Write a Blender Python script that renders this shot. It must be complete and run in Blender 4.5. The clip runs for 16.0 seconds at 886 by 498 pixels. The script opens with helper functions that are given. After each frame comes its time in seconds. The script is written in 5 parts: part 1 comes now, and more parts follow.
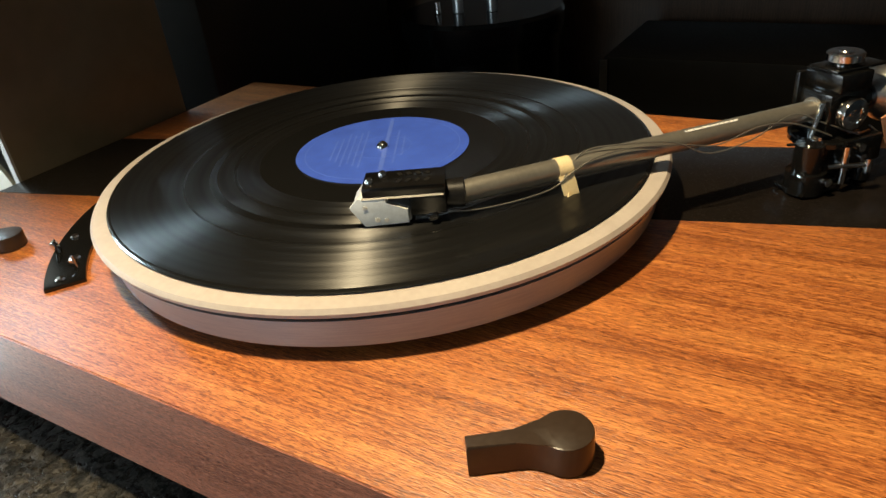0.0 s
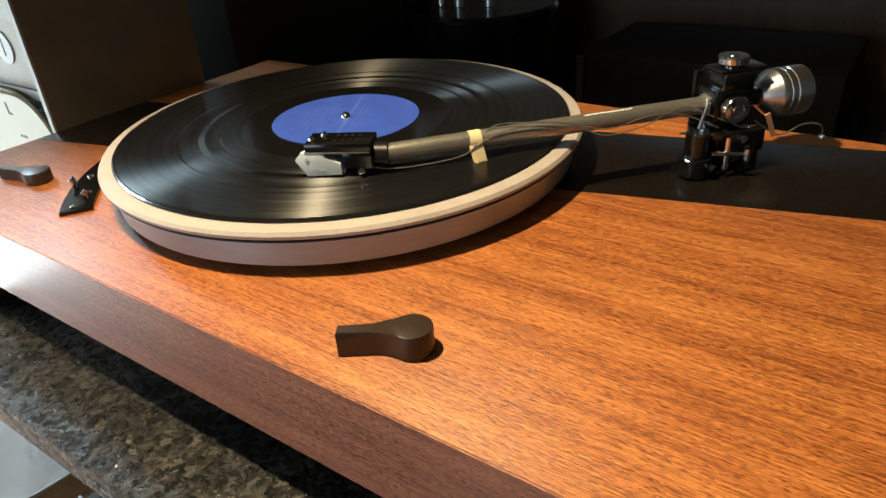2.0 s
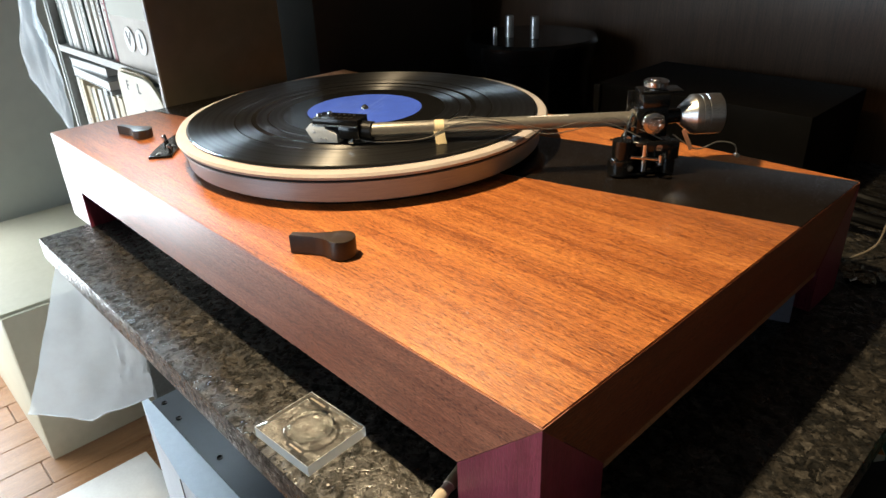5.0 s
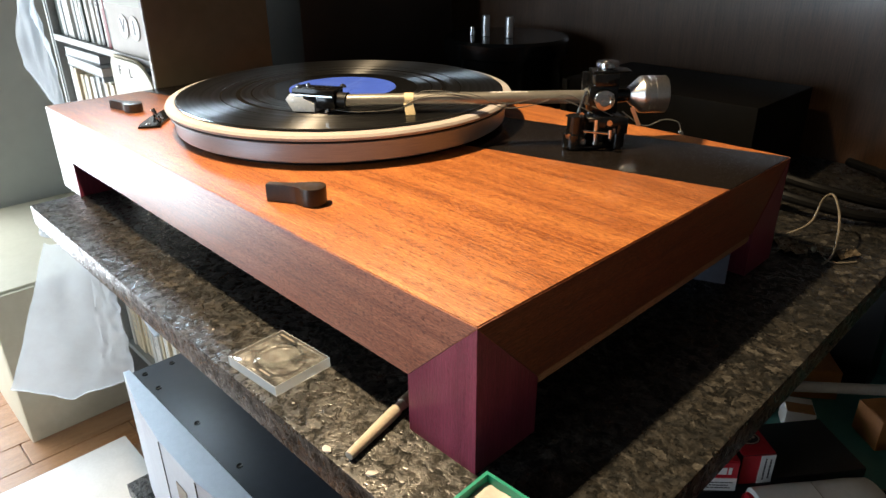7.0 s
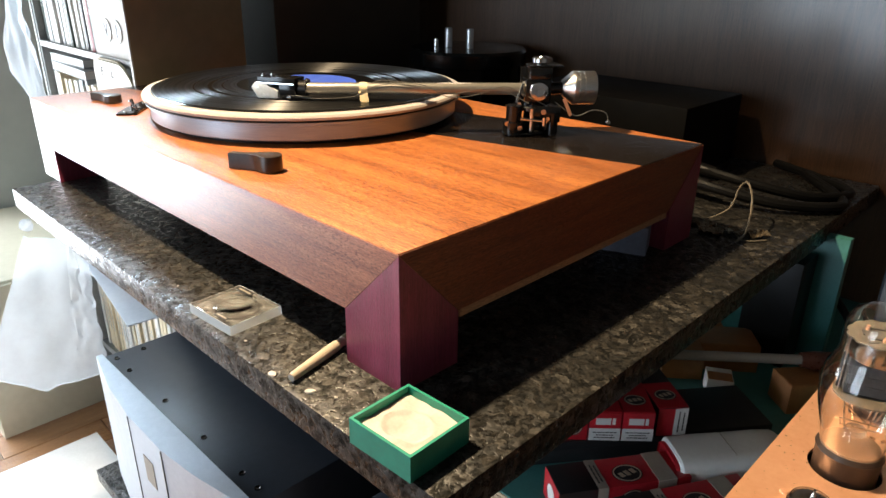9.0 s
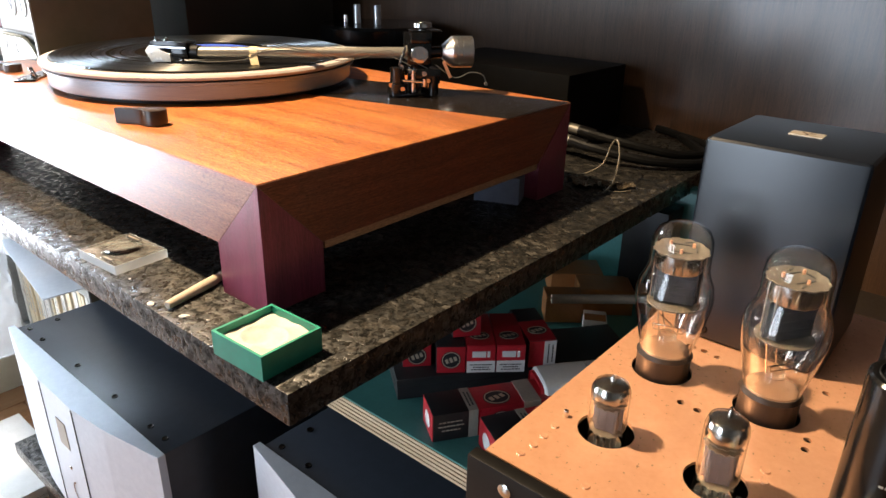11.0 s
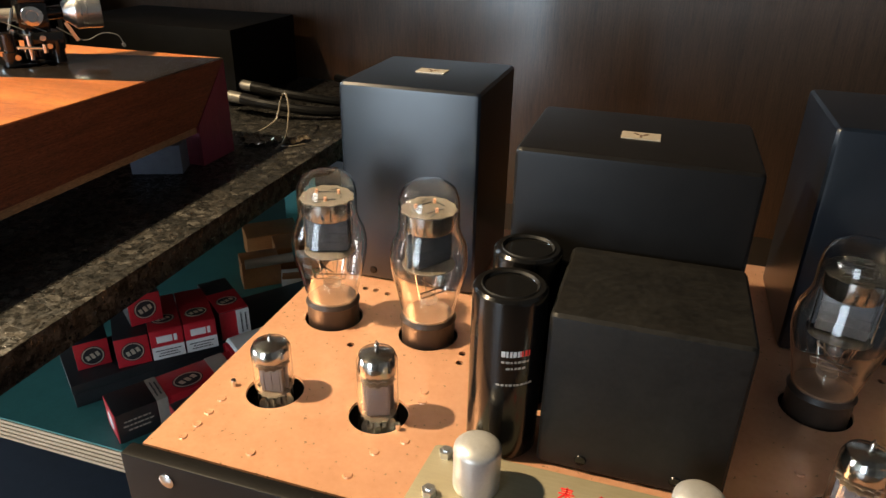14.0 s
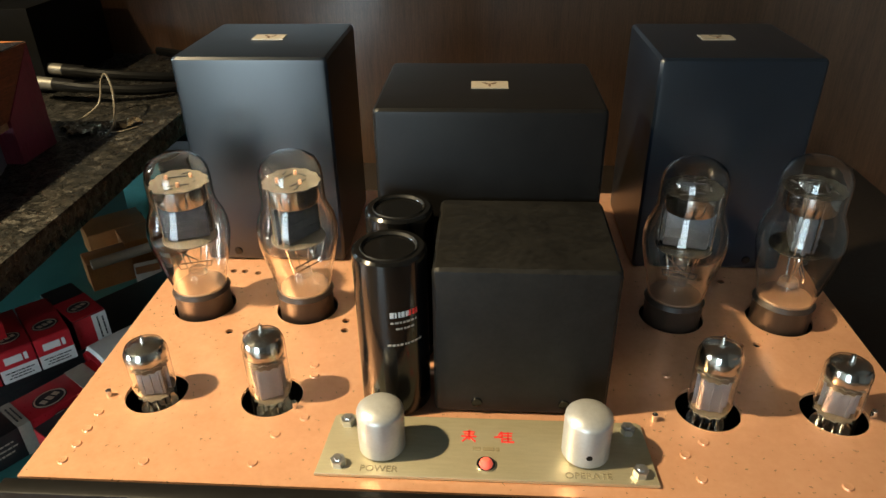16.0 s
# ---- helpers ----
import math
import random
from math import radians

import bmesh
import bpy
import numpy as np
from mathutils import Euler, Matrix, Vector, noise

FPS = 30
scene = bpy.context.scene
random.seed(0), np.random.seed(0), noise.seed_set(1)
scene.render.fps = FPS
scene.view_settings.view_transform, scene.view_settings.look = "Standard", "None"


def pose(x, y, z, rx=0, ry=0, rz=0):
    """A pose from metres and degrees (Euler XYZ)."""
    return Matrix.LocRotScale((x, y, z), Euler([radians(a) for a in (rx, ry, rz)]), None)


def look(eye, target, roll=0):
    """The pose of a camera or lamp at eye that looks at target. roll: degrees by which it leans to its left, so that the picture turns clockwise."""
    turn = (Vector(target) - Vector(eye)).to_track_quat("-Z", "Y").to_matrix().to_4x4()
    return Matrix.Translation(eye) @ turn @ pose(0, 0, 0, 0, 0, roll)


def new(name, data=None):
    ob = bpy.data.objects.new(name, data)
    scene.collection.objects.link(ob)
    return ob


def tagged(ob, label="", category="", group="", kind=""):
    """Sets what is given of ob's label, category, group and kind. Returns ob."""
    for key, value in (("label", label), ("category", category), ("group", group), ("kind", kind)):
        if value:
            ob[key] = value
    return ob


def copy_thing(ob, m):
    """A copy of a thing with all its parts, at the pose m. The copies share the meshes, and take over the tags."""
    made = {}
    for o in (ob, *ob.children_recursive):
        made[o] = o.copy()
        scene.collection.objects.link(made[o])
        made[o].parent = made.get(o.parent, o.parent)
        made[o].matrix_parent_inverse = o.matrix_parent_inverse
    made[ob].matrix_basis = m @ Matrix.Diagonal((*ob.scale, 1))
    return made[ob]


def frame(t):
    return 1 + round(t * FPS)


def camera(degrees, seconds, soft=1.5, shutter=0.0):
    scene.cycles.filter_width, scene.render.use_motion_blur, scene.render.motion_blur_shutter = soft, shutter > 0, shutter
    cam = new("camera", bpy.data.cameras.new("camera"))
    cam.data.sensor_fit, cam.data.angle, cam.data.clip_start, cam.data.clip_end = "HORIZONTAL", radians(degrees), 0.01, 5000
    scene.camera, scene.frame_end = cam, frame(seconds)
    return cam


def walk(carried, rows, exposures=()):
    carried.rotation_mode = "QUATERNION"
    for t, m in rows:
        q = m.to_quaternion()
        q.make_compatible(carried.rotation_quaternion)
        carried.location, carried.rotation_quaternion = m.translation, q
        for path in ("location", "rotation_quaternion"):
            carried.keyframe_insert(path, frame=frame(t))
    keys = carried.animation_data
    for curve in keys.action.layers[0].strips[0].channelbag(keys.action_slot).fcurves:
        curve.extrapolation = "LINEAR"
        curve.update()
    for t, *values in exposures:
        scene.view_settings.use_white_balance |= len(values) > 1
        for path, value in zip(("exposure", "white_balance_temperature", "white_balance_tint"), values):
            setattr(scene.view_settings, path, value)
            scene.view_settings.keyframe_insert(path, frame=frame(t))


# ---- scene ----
cam = camera(65.8, 16.0)
PATH = [
    (0, (0.108, 0.087, 0.26), (-0.82, 1.554, -0.733), -6.1),
    (0.5, (0.131, 0.08, 0.26), (-0.821, 1.528, -0.739), -5.1),
    (1, (0.153, 0.072, 0.264), (-0.841, 1.498, -0.725), -4.5),
    (1.5, (0.179, 0.066, 0.269), (-0.846, 1.465, -0.727), -4.7),
    (2, (0.202, 0.061, 0.27), (-0.833, 1.448, -0.732), -4.3),
    (2.5, (0.231, 0.055, 0.274), (-0.873, 1.401, -0.711), -4.4),
    (3, (0.267, 0.052, 0.276), (-0.926, 1.349, -0.67), -5.2),
    (3.2, (0.28, 0.05, 0.274), (-0.932, 1.335, -0.664), -5.0),
    (5.3, (0.37, 0.026, 0.275), (-0.95, 1.238, -0.614), -1.9),
    (5.5, (0.373, 0.023, 0.273), (-0.949, 1.234, -0.613), -1.6),
    (6, (0.392, 0.017, 0.268), (-0.946, 1.211, -0.619), -1.1),
    (6.5, (0.403, 0.01, 0.263), (-0.921, 1.24, -0.594), -0.5),
    (7, (0.417, 0.003, 0.253), (-0.886, 1.261, -0.595), -0.5),
    (7.5, (0.432, -0.006, 0.248), (-0.867, 1.267, -0.585), -0.2),
    (8, (0.451, -0.012, 0.242), (-0.845, 1.277, -0.568), 0.1),
    (10.3, (0.539, -0.032, 0.221), (-0.728, 1.321, -0.53), 1.6),
    (10.5, (0.548, -0.031, 0.219), (-0.704, 1.332, -0.539), 1.6),
    (11, (0.57, -0.025, 0.215), (-0.614, 1.383, -0.572), 1.2),
    (11.5, (0.586, -0.019, 0.213), (-0.518, 1.447, -0.583), 1.1),
    (12, (0.599, -0.014, 0.21), (-0.412, 1.503, -0.611), 0.8),
    (12.5, (0.607, -0.006, 0.209), (-0.289, 1.572, -0.632), 1.0),
    (13, (0.612, 0.003, 0.21), (-0.172, 1.626, -0.655), 0.9),
    (13.5, (0.616, 0.007, 0.21), (-0.058, 1.671, -0.671), 0.8),
    (14, (0.619, 0.013, 0.211), (0.086, 1.726, -0.672), 1.1),
    (14.5, (0.62, 0.015, 0.212), (0.166, 1.744, -0.684), 0.8),
    (15, (0.62, 0.015, 0.213), (0.277, 1.758, -0.705), 0.6),
    (15.5, (0.613, 0.01, 0.216), (0.37, 1.748, -0.745), -0.6),
    (16, (0.61, 0.011, 0.215), (0.498, 1.742, -0.78), -0.8),
]
EXPOSURES = [(0, -0.84, 6500, 4), (3.2, -0.62, 6500, 6), (5.3, -0.45, 6500, 10), (8.2, -0.05, 6500, 12), (10.5, 0.26, 6500, 15), (12, 0.35, 6500, 17), (14, 0.37, 6500, 11), (16, 0.45, 6500, 3)]
walk(cam, [(t, look(eye, target, roll)) for t, eye, target, roll in PATH], EXPOSURES)

# ---- light ----
world = bpy.data.worlds.new("sky")
scene.world = world
world.use_nodes = True
wn = world.node_tree
sky = wn.nodes.new("ShaderNodeTexSky")
sky.sky_type = "NISHITA"
sky.sun_disc = False
sky.sun_elevation, sky.sun_rotation = radians(54.4), radians(-101.7)
wn.links.new(sky.outputs[0], wn.nodes["Background"].inputs[0])
wn.nodes["Background"].inputs[1].default_value = 0.03

# shaded warm lamp hanging over the front of the turntable, above the view
lamp_data = bpy.data.lights.new("lamp_light", "SPOT")
lamp_data.energy, lamp_data.color, lamp_data.shadow_soft_size = 72.0, (1.0, 0.77, 0.47), 0.018
lamp_data.spot_size, lamp_data.spot_blend = radians(94), 0.65
lamp = new("lamp_light", lamp_data)
lamp.matrix_world = look((-0.10, 0.135, 0.74), (0.14, 0.145, 0.0))


def window_light(name, eye, target, wide, high, watts, colour):
    data = bpy.data.lights.new(name, "AREA")
    data.shape, data.size, data.size_y, data.energy, data.color = "RECTANGLE", wide, high, watts, colour
    ob = new(name, data)
    ob.matrix_world = look(eye, target)
    return ob


window_light("window_light_left", (-1.33, -0.195, -0.08), (0, -0.195, -0.08), 0.66, 0.84, 25, (0.86, 0.94, 1.0))
window_light("window_light_high", (-1.33, 0.50, 0.70), (0, 0.50, 0.70), 0.27, 0.25, 16, (0.66, 0.86, 1.0))
window_light("window_light_front", (-0.5, -2.43, 0.22), (-0.5, 0, 0.22), 1.1, 1.42, 38, (0.70, 0.86, 1.0))


# ---- materials ----
def make(name):
    m = bpy.data.materials.new(name)
    m.use_nodes = True
    t = m.node_tree
    return m, t, t.nodes["Principled BSDF"]


def node(t, kind, **values):
    n = t.nodes.new(kind)
    for key, value in values.items():
        n.inputs[key].default_value = value
    return n


def coords(t, scale=(1, 1, 1)):
    tc = t.nodes.new("ShaderNodeTexCoord")
    mp = node(t, "ShaderNodeMapping", Scale=scale)
    t.links.new(tc.outputs["Object"], mp.inputs["Vector"])
    return mp.outputs["Vector"]


def noise_tex(t, vec, scale, detail=4.0, rough=0.6):
    n = node(t, "ShaderNodeTexNoise", Scale=scale, Detail=detail, Roughness=rough)
    t.links.new(vec, n.inputs["Vector"])
    return n.outputs["Fac"]


def ramp(t, fac, stops):
    r = t.nodes.new("ShaderNodeValToRGB")
    while len(r.color_ramp.elements) < len(stops):
        r.color_ramp.elements.new(0.5)
    for e, (p, c) in zip(r.color_ramp.elements, stops):
        e.position, e.color = p, (*c, 1)
    t.links.new(fac, r.inputs["Fac"])
    return r.outputs["Color"]


def blend(t, fac, a, b, mode="MIX"):
    n = t.nodes.new("ShaderNodeMix")
    n.data_type, n.blend_type = "RGBA", mode
    if isinstance(fac, (int, float)):
        n.inputs[0].default_value = fac
    else:
        t.links.new(fac, n.inputs[0])
    for value, socket in ((a, n.inputs[6]), (b, n.inputs[7])):
        if isinstance(value, tuple):
            socket.default_value = (*value, 1)
        else:
            t.links.new(value, socket)
    return n.outputs[2]


def bump(t, b, height, strength, distance):
    n = node(t, "ShaderNodeBump", Strength=strength, Distance=distance)
    t.links.new(height, n.inputs["Height"])
    t.links.new(n.outputs["Normal"], b.inputs["Normal"])


def grade(t, fac, lo, hi, socket):
    n = node(t, "ShaderNodeMapRange")
    n.inputs["To Min"].default_value, n.inputs["To Max"].default_value = lo, hi
    t.links.new(fac, n.inputs["Value"])
    t.links.new(n.outputs["Result"], socket)


def surface(name, dark, light, rough=0.5, metal=0.0, scale=30.0, stretch=(1, 1, 1), rough_span=0.12, relief=0.1, depth=0.0005, fine=8.0, coat=0.0, gloss=0.5):
    """A surface whose colour wanders between two tones, with grain, uneven gloss and fine relief."""
    m, t, b = make(name)
    vec = coords(t, stretch)
    big, small = noise_tex(t, vec, scale), noise_tex(t, vec, scale * fine, 3.0)
    both = blend(t, 0.4, ramp(t, big, [(0.3, dark), (0.7, light)]), ramp(t, small, [(0.3, dark), (0.7, light)]))
    t.links.new(both, b.inputs["Base Color"])
    grade(t, small, rough - rough_span, rough + rough_span, b.inputs["Roughness"])
    b.inputs["Metallic"].default_value = metal
    b.inputs["Specular IOR Level"].default_value = gloss
    b.inputs["Coat Weight"].default_value = coat
    b.inputs["Coat Roughness"].default_value = 0.15
    if relief:
        bump(t, b, small, relief, depth)
    return m


def wood(name, dark, mid, light, axis="x", rough=0.38, coat=0.25, pores=0.6, sheen=0.3):
    """Open-grained hardwood: broad bands, streaks and short dark pores along one axis."""
    m, t, b = make(name)
    k = {"x": 0, "y": 1, "z": 2}[axis]
    def along(a, c):
        return tuple(a if i == k else c for i in range(3))
    bands = noise_tex(t, coords(t, along(1.6, 34)), 2.0, 5.0, 0.6)
    streak = noise_tex(t, coords(t, along(16, 520)), 2.0, 5.0, 0.72)
    pore = noise_tex(t, coords(t, along(95, 900)), 3.0, 1.0, 0.5)
    fleck = noise_tex(t, coords(t, along(130, 1300)), 2.0, 1.0, 0.5)
    colour = ramp(t, bands, [(0.34, dark), (0.5, mid), (0.66, light)])
    colour = blend(t, 0.55, colour, ramp(t, streak, [(0.41, dark), (0.5, mid), (0.58, light)]))
    colour = blend(t, 0.5 * pores, colour, ramp(t, fleck, [(0.55, (0, 0, 0)), (0.66, light)]), "ADD")
    holes = ramp(t, pore, [(0.38, (0.28, 0.19, 0.14)), (0.46, (1, 1, 1))])
    colour = blend(t, pores, colour, holes, "MULTIPLY")
    t.links.new(colour, b.inputs["Base Color"])
    grade(t, streak, rough - 0.1, rough + 0.14, b.inputs["Roughness"])
    b.inputs["Coat Weight"].default_value = coat
    b.inputs["Coat Roughness"].default_value = sheen
    bump(t, b, pore, 0.45, 0.0006)
    return m


def plain(name, colour, rough=0.5, metal=0.0, spread=0.15, scale=60.0, relief=0.06):
    lo = tuple(c * (1 - spread) for c in colour)
    hi = tuple(min(1.0, c * (1 + spread)) for c in colour)
    return surface(name, lo, hi, rough, metal, scale, relief=relief)


def granite_material():
    m, t, b = make("dark speckled granite")
    vec = coords(t, (1, 1, 1))
    mixed = vec
    for scale_, amount in ((55.0, 0.016), (230.0, 0.006)):
        warp = node(t, "ShaderNodeTexNoise", Scale=scale_, Detail=3.0)
        t.links.new(vec, warp.inputs["Vector"])
        add = t.nodes.new("ShaderNodeVectorMath")
        add.operation = "MULTIPLY_ADD"
        add.inputs[1].default_value = (amount, amount, amount)
        t.links.new(warp.outputs["Color"], add.inputs[0])
        t.links.new(mixed, add.inputs[2])
        mixed = add.outputs[0]
    tones = []
    for scale_ in (190.0, 460.0):
        cells = node(t, "ShaderNodeTexVoronoi", Scale=scale_)
        t.links.new(mixed, cells.inputs["Vector"])
        grey = t.nodes.new("ShaderNodeSeparateColor")
        t.links.new(cells.outputs["Color"], grey.inputs[0])
        tones.append(ramp(t, grey.outputs[0], [(0.0, (0.005, 0.005, 0.005)), (0.5, (0.012, 0.012, 0.011)), (0.66, (0.030, 0.027, 0.023)), (0.88, (0.052, 0.046, 0.038)), (1.0, (0.13, 0.12, 0.105))]))
    stone = blend(t, 0.4, tones[0], tones[1])
    patch = noise_tex(t, vec, 22.0, 6.0, 0.7)
    stone = blend(t, ramp(t, patch, [(0.36, (0, 0, 0)), (0.6, (1, 1, 1))]), blend(t, 0.6, stone, (0.012, 0.013, 0.013)), stone)
    fleck = noise_tex(t, vec, 420.0, 2.0)
    stone = blend(t, 0.55, stone, ramp(t, fleck, [(0.35, (0.25, 0.25, 0.25)), (0.7, (1.6, 1.6, 1.6))]), "MULTIPLY")
    t.links.new(stone, b.inputs["Base Color"])
    crystal = noise_tex(t, mixed, 210.0, 3.0, 0.65)
    grain = ramp(t, crystal, [(0.40, (0, 0, 0)), (0.60, (1, 1, 1))])
    grade(t, grain, 0.20, 0.5, b.inputs["Roughness"])
    grade(t, ramp(t, noise_tex(t, mixed, 120.0, 4.0, 0.7), [(0.42, (0, 0, 0)), (0.58, (1, 1, 1))]), 0.06, 0.6, b.inputs["Specular IOR Level"])
    bump(t, b, crystal, 0.5, 0.0016)
    return m


def vinyl_material():
    m, t, b = make("grooved black vinyl")
    b.inputs["Base Color"].default_value = (0.006, 0.006, 0.006, 1)
    tc = t.nodes.new("ShaderNodeTexCoord")
    xyz = t.nodes.new("ShaderNodeSeparateXYZ")
    t.links.new(tc.outputs["Object"], xyz.inputs[0])
    flat = t.nodes.new("ShaderNodeCombineXYZ")
    t.links.new(xyz.outputs[0], flat.inputs[0])
    t.links.new(xyz.outputs[1], flat.inputs[1])
    length = t.nodes.new("ShaderNodeVectorMath")
    length.operation = "LENGTH"
    t.links.new(flat.outputs[0], length.inputs[0])
    radius = length.outputs["Value"]
    rings = node(t, "ShaderNodeTexNoise", Scale=900.0, Detail=2.0)
    rings.noise_dimensions = "1D"
    t.links.new(radius, rings.inputs["W"])
    tracks = node(t, "ShaderNodeTexNoise", Scale=150.0, Detail=1.0)
    tracks.noise_dimensions = "1D"
    t.links.new(radius, tracks.inputs["W"])
    # smooth run-out round the label, and narrow smooth gaps between the tracks
    stops = [(0.0, (0.1, 0.1, 0.1)), (0.0665, (1, 1, 1))]
    for r in (0.0790, 0.0935, 0.1080, 0.1265):
        stops += [(r, (0.1, 0.1, 0.1)), (r + 0.0007, (1, 1, 1))]
    stops.append((0.1462, (0.1, 0.1, 0.1)))
    cut = ramp(t, radius, stops)
    cut.node.color_ramp.interpolation = "CONSTANT"
    groove = t.nodes.new("ShaderNodeMath")
    groove.operation = "MULTIPLY"
    t.links.new(cut, groove.inputs[0])
    t.links.new(tracks.outputs["Fac"], groove.inputs[1])
    grade(t, groove.outputs[0], 0.12, 0.66, b.inputs["Roughness"])
    b.inputs["Specular IOR Level"].default_value = 0.85
    t.links.new(cut, b.inputs["Anisotropic"])
    b.inputs["Coat Weight"].default_value = 0.22
    b.inputs["Coat Roughness"].default_value = 0.06
    b.inputs["Anisotropic Rotation"].default_value = 0.25
    tan = t.nodes.new("ShaderNodeTangent")
    tan.direction_type, tan.axis = "RADIAL", "Z"
    t.links.new(tan.outputs[0], b.inputs["Tangent"])
    bump(t, b, rings.outputs["Fac"], 0.10, 0.0002)
    return m


def glass_material(name, tint=(1, 1, 1), rough=0.0, ior=1.45):
    m, t, b = make(name)
    b.inputs["Base Color"].default_value = (*tint, 1)
    b.inputs["Transmission Weight"].default_value = 1.0
    b.inputs["IOR"].default_value = ior
    vec = coords(t)
    grade(t, noise_tex(t, vec, 90.0), rough, rough + 0.04, b.inputs["Roughness"])
    return m


def hazy_acrylic(name, haze_low):
    m, t, b = make(name)
    out = t.nodes["Material Output"]
    b.inputs["Base Color"].default_value = (0.95, 0.97, 0.97, 1)
    b.inputs["Transmission Weight"].default_value = 1.0
    b.inputs["IOR"].default_value = 1.49
    b.inputs["Roughness"].default_value = 0.02
    haze = node(t, "ShaderNodeBsdfDiffuse", Color=(0.75, 0.76, 0.75, 1))
    mix = t.nodes.new("ShaderNodeMixShader")
    grade(t, noise_tex(t, coords(t), 120.0), haze_low, haze_low + 0.06, mix.inputs["Fac"])
    t.links.new(b.outputs[0], mix.inputs[1])
    t.links.new(haze.outputs[0], mix.inputs[2])
    t.links.new(mix.outputs[0], out.inputs["Surface"])
    return m


def film_material():
    m, t, b = make("milky plastic film")
    out = t.nodes["Material Output"]
    vec = coords(t)
    crease = noise_tex(t, vec, 26.0, 5.0, 0.7)
    t.links.new(ramp(t, crease, [(0.3, (0.62, 0.66, 0.7)), (0.7, (0.85, 0.88, 0.9))]), b.inputs["Base Color"])
    b.inputs["Roughness"].default_value = 0.28
    bump(t, b, crease, 0.5, 0.004)
    clear = t.nodes.new("ShaderNodeBsdfTransparent")
    soft = node(t, "ShaderNodeBsdfTranslucent", Color=(0.8, 0.84, 0.88, 1))
    one, two = node(t, "ShaderNodeMixShader", Fac=0.45), t.nodes.new("ShaderNodeMixShader")
    t.links.new(b.outputs[0], one.inputs[1])
    t.links.new(soft.outputs[0], one.inputs[2])
    grade(t, crease, 0.38, 0.68, two.inputs["Fac"])
    t.links.new(one.outputs[0], two.inputs[1])
    t.links.new(clear.outputs[0], two.inputs[2])
    t.links.new(two.outputs[0], out.inputs["Surface"])
    return m


def lit_material(name, colour, strength):
    m, t, b = make(name)
    b.inputs["Base Color"].default_value = (*colour, 1)
    b.inputs["Emission Color"].default_value = (*colour, 1)
    b.inputs["Emission Strength"].default_value = strength
    return m


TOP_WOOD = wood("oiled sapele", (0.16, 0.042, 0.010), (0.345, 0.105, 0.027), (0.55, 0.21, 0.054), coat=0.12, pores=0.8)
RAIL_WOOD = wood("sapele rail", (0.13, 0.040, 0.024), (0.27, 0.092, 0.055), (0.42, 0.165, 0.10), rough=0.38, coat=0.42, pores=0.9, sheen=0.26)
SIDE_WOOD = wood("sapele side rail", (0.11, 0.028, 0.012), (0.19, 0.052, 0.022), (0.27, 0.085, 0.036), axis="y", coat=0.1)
PURPLE = wood("purpleheart", (0.15, 0.020, 0.045), (0.22, 0.030, 0.068), (0.29, 0.048, 0.098), axis="z", pores=0.35)
BATTEN = wood("pale batten", (0.30, 0.17, 0.08), (0.42, 0.25, 0.13), (0.5, 0.32, 0.18), axis="y")
ARM_BOARD = surface("black-brown satin inlay", (0.005, 0.004, 0.0035), (0.010, 0.0075, 0.006), 0.24, 0.0, 60, (1, 6, 1), relief=0.03)
GRANITE = granite_material()
VINYL = vinyl_material()
LABEL_BLUE = surface("blue label paper", (0.025, 0.06, 0.36), (0.04, 0.095, 0.5), 0.5, scale=70)
# serves the print and the painted glint on the label
LABEL_INK_GLINT = plain("pale label print and glint", (0.06, 0.115, 0.47), 0.5)
MAT_CREAM = surface("cream platter mat", (0.35, 0.305, 0.28), (0.43, 0.385, 0.355), 0.55, scale=40)
ALU = surface("brushed aluminium", (0.5, 0.5, 0.5), (0.66, 0.66, 0.66), 0.3, 1.0, 60, (1, 1, 30), relief=0.05)
ALU_DULL = surface("satin aluminium", (0.55, 0.56, 0.57), (0.7, 0.71, 0.72), 0.34, 0.95, 80, relief=0.04)
FACE_ALU = surface("bead-blasted aluminium", (0.56, 0.62, 0.70), (0.66, 0.72, 0.80), 0.45, 0.35, 120, relief=0.05)
PLATTER_GREY = surface("satin grey alloy", (0.26, 0.30, 0.34), (0.36, 0.40, 0.44), 0.36, 0.45, 60, (1, 1, 30), relief=0.04)
KNOB_SILVER = surface("satin silver knob", (0.44, 0.43, 0.41), (0.54, 0.53, 0.51), 0.38, 0.5, 80, relief=0.03)
CHROME = surface("polished steel", (0.62, 0.61, 0.59), (0.8, 0.79, 0.77), 0.12, 1.0, 60, rough_span=0.06, relief=0.02)
BLACK_GLOSS = surface("black lacquered metal", (0.003, 0.003, 0.003), (0.006, 0.0056, 0.0052), 0.16, 0.0, 60, relief=0.02, rough_span=0.08)
BLACK_SATIN = surface("black satin paint", (0.0045, 0.0042, 0.0042), (0.008, 0.0076, 0.0074), 0.38, 0.0, 90, rough_span=0.02, relief=0.0, gloss=0.2)
BLACK_DUST = surface("dusty black enamel", (0.004, 0.0038, 0.0036), (0.013, 0.012, 0.0105), 0.5, 0.0, 45, relief=0.04, gloss=0.22)
BLUE_BLACK = surface("blue-black enamel", (0.0036, 0.0062, 0.0105), (0.0052, 0.0088, 0.015), 0.30, 0.0, 80, rough_span=0.015, relief=0.0, gloss=0.68)
CASE_BLUE = surface("blue-black steel case", (0.022, 0.030, 0.042), (0.032, 0.042, 0.058), 0.34, 0.0, 80, relief=0.01)
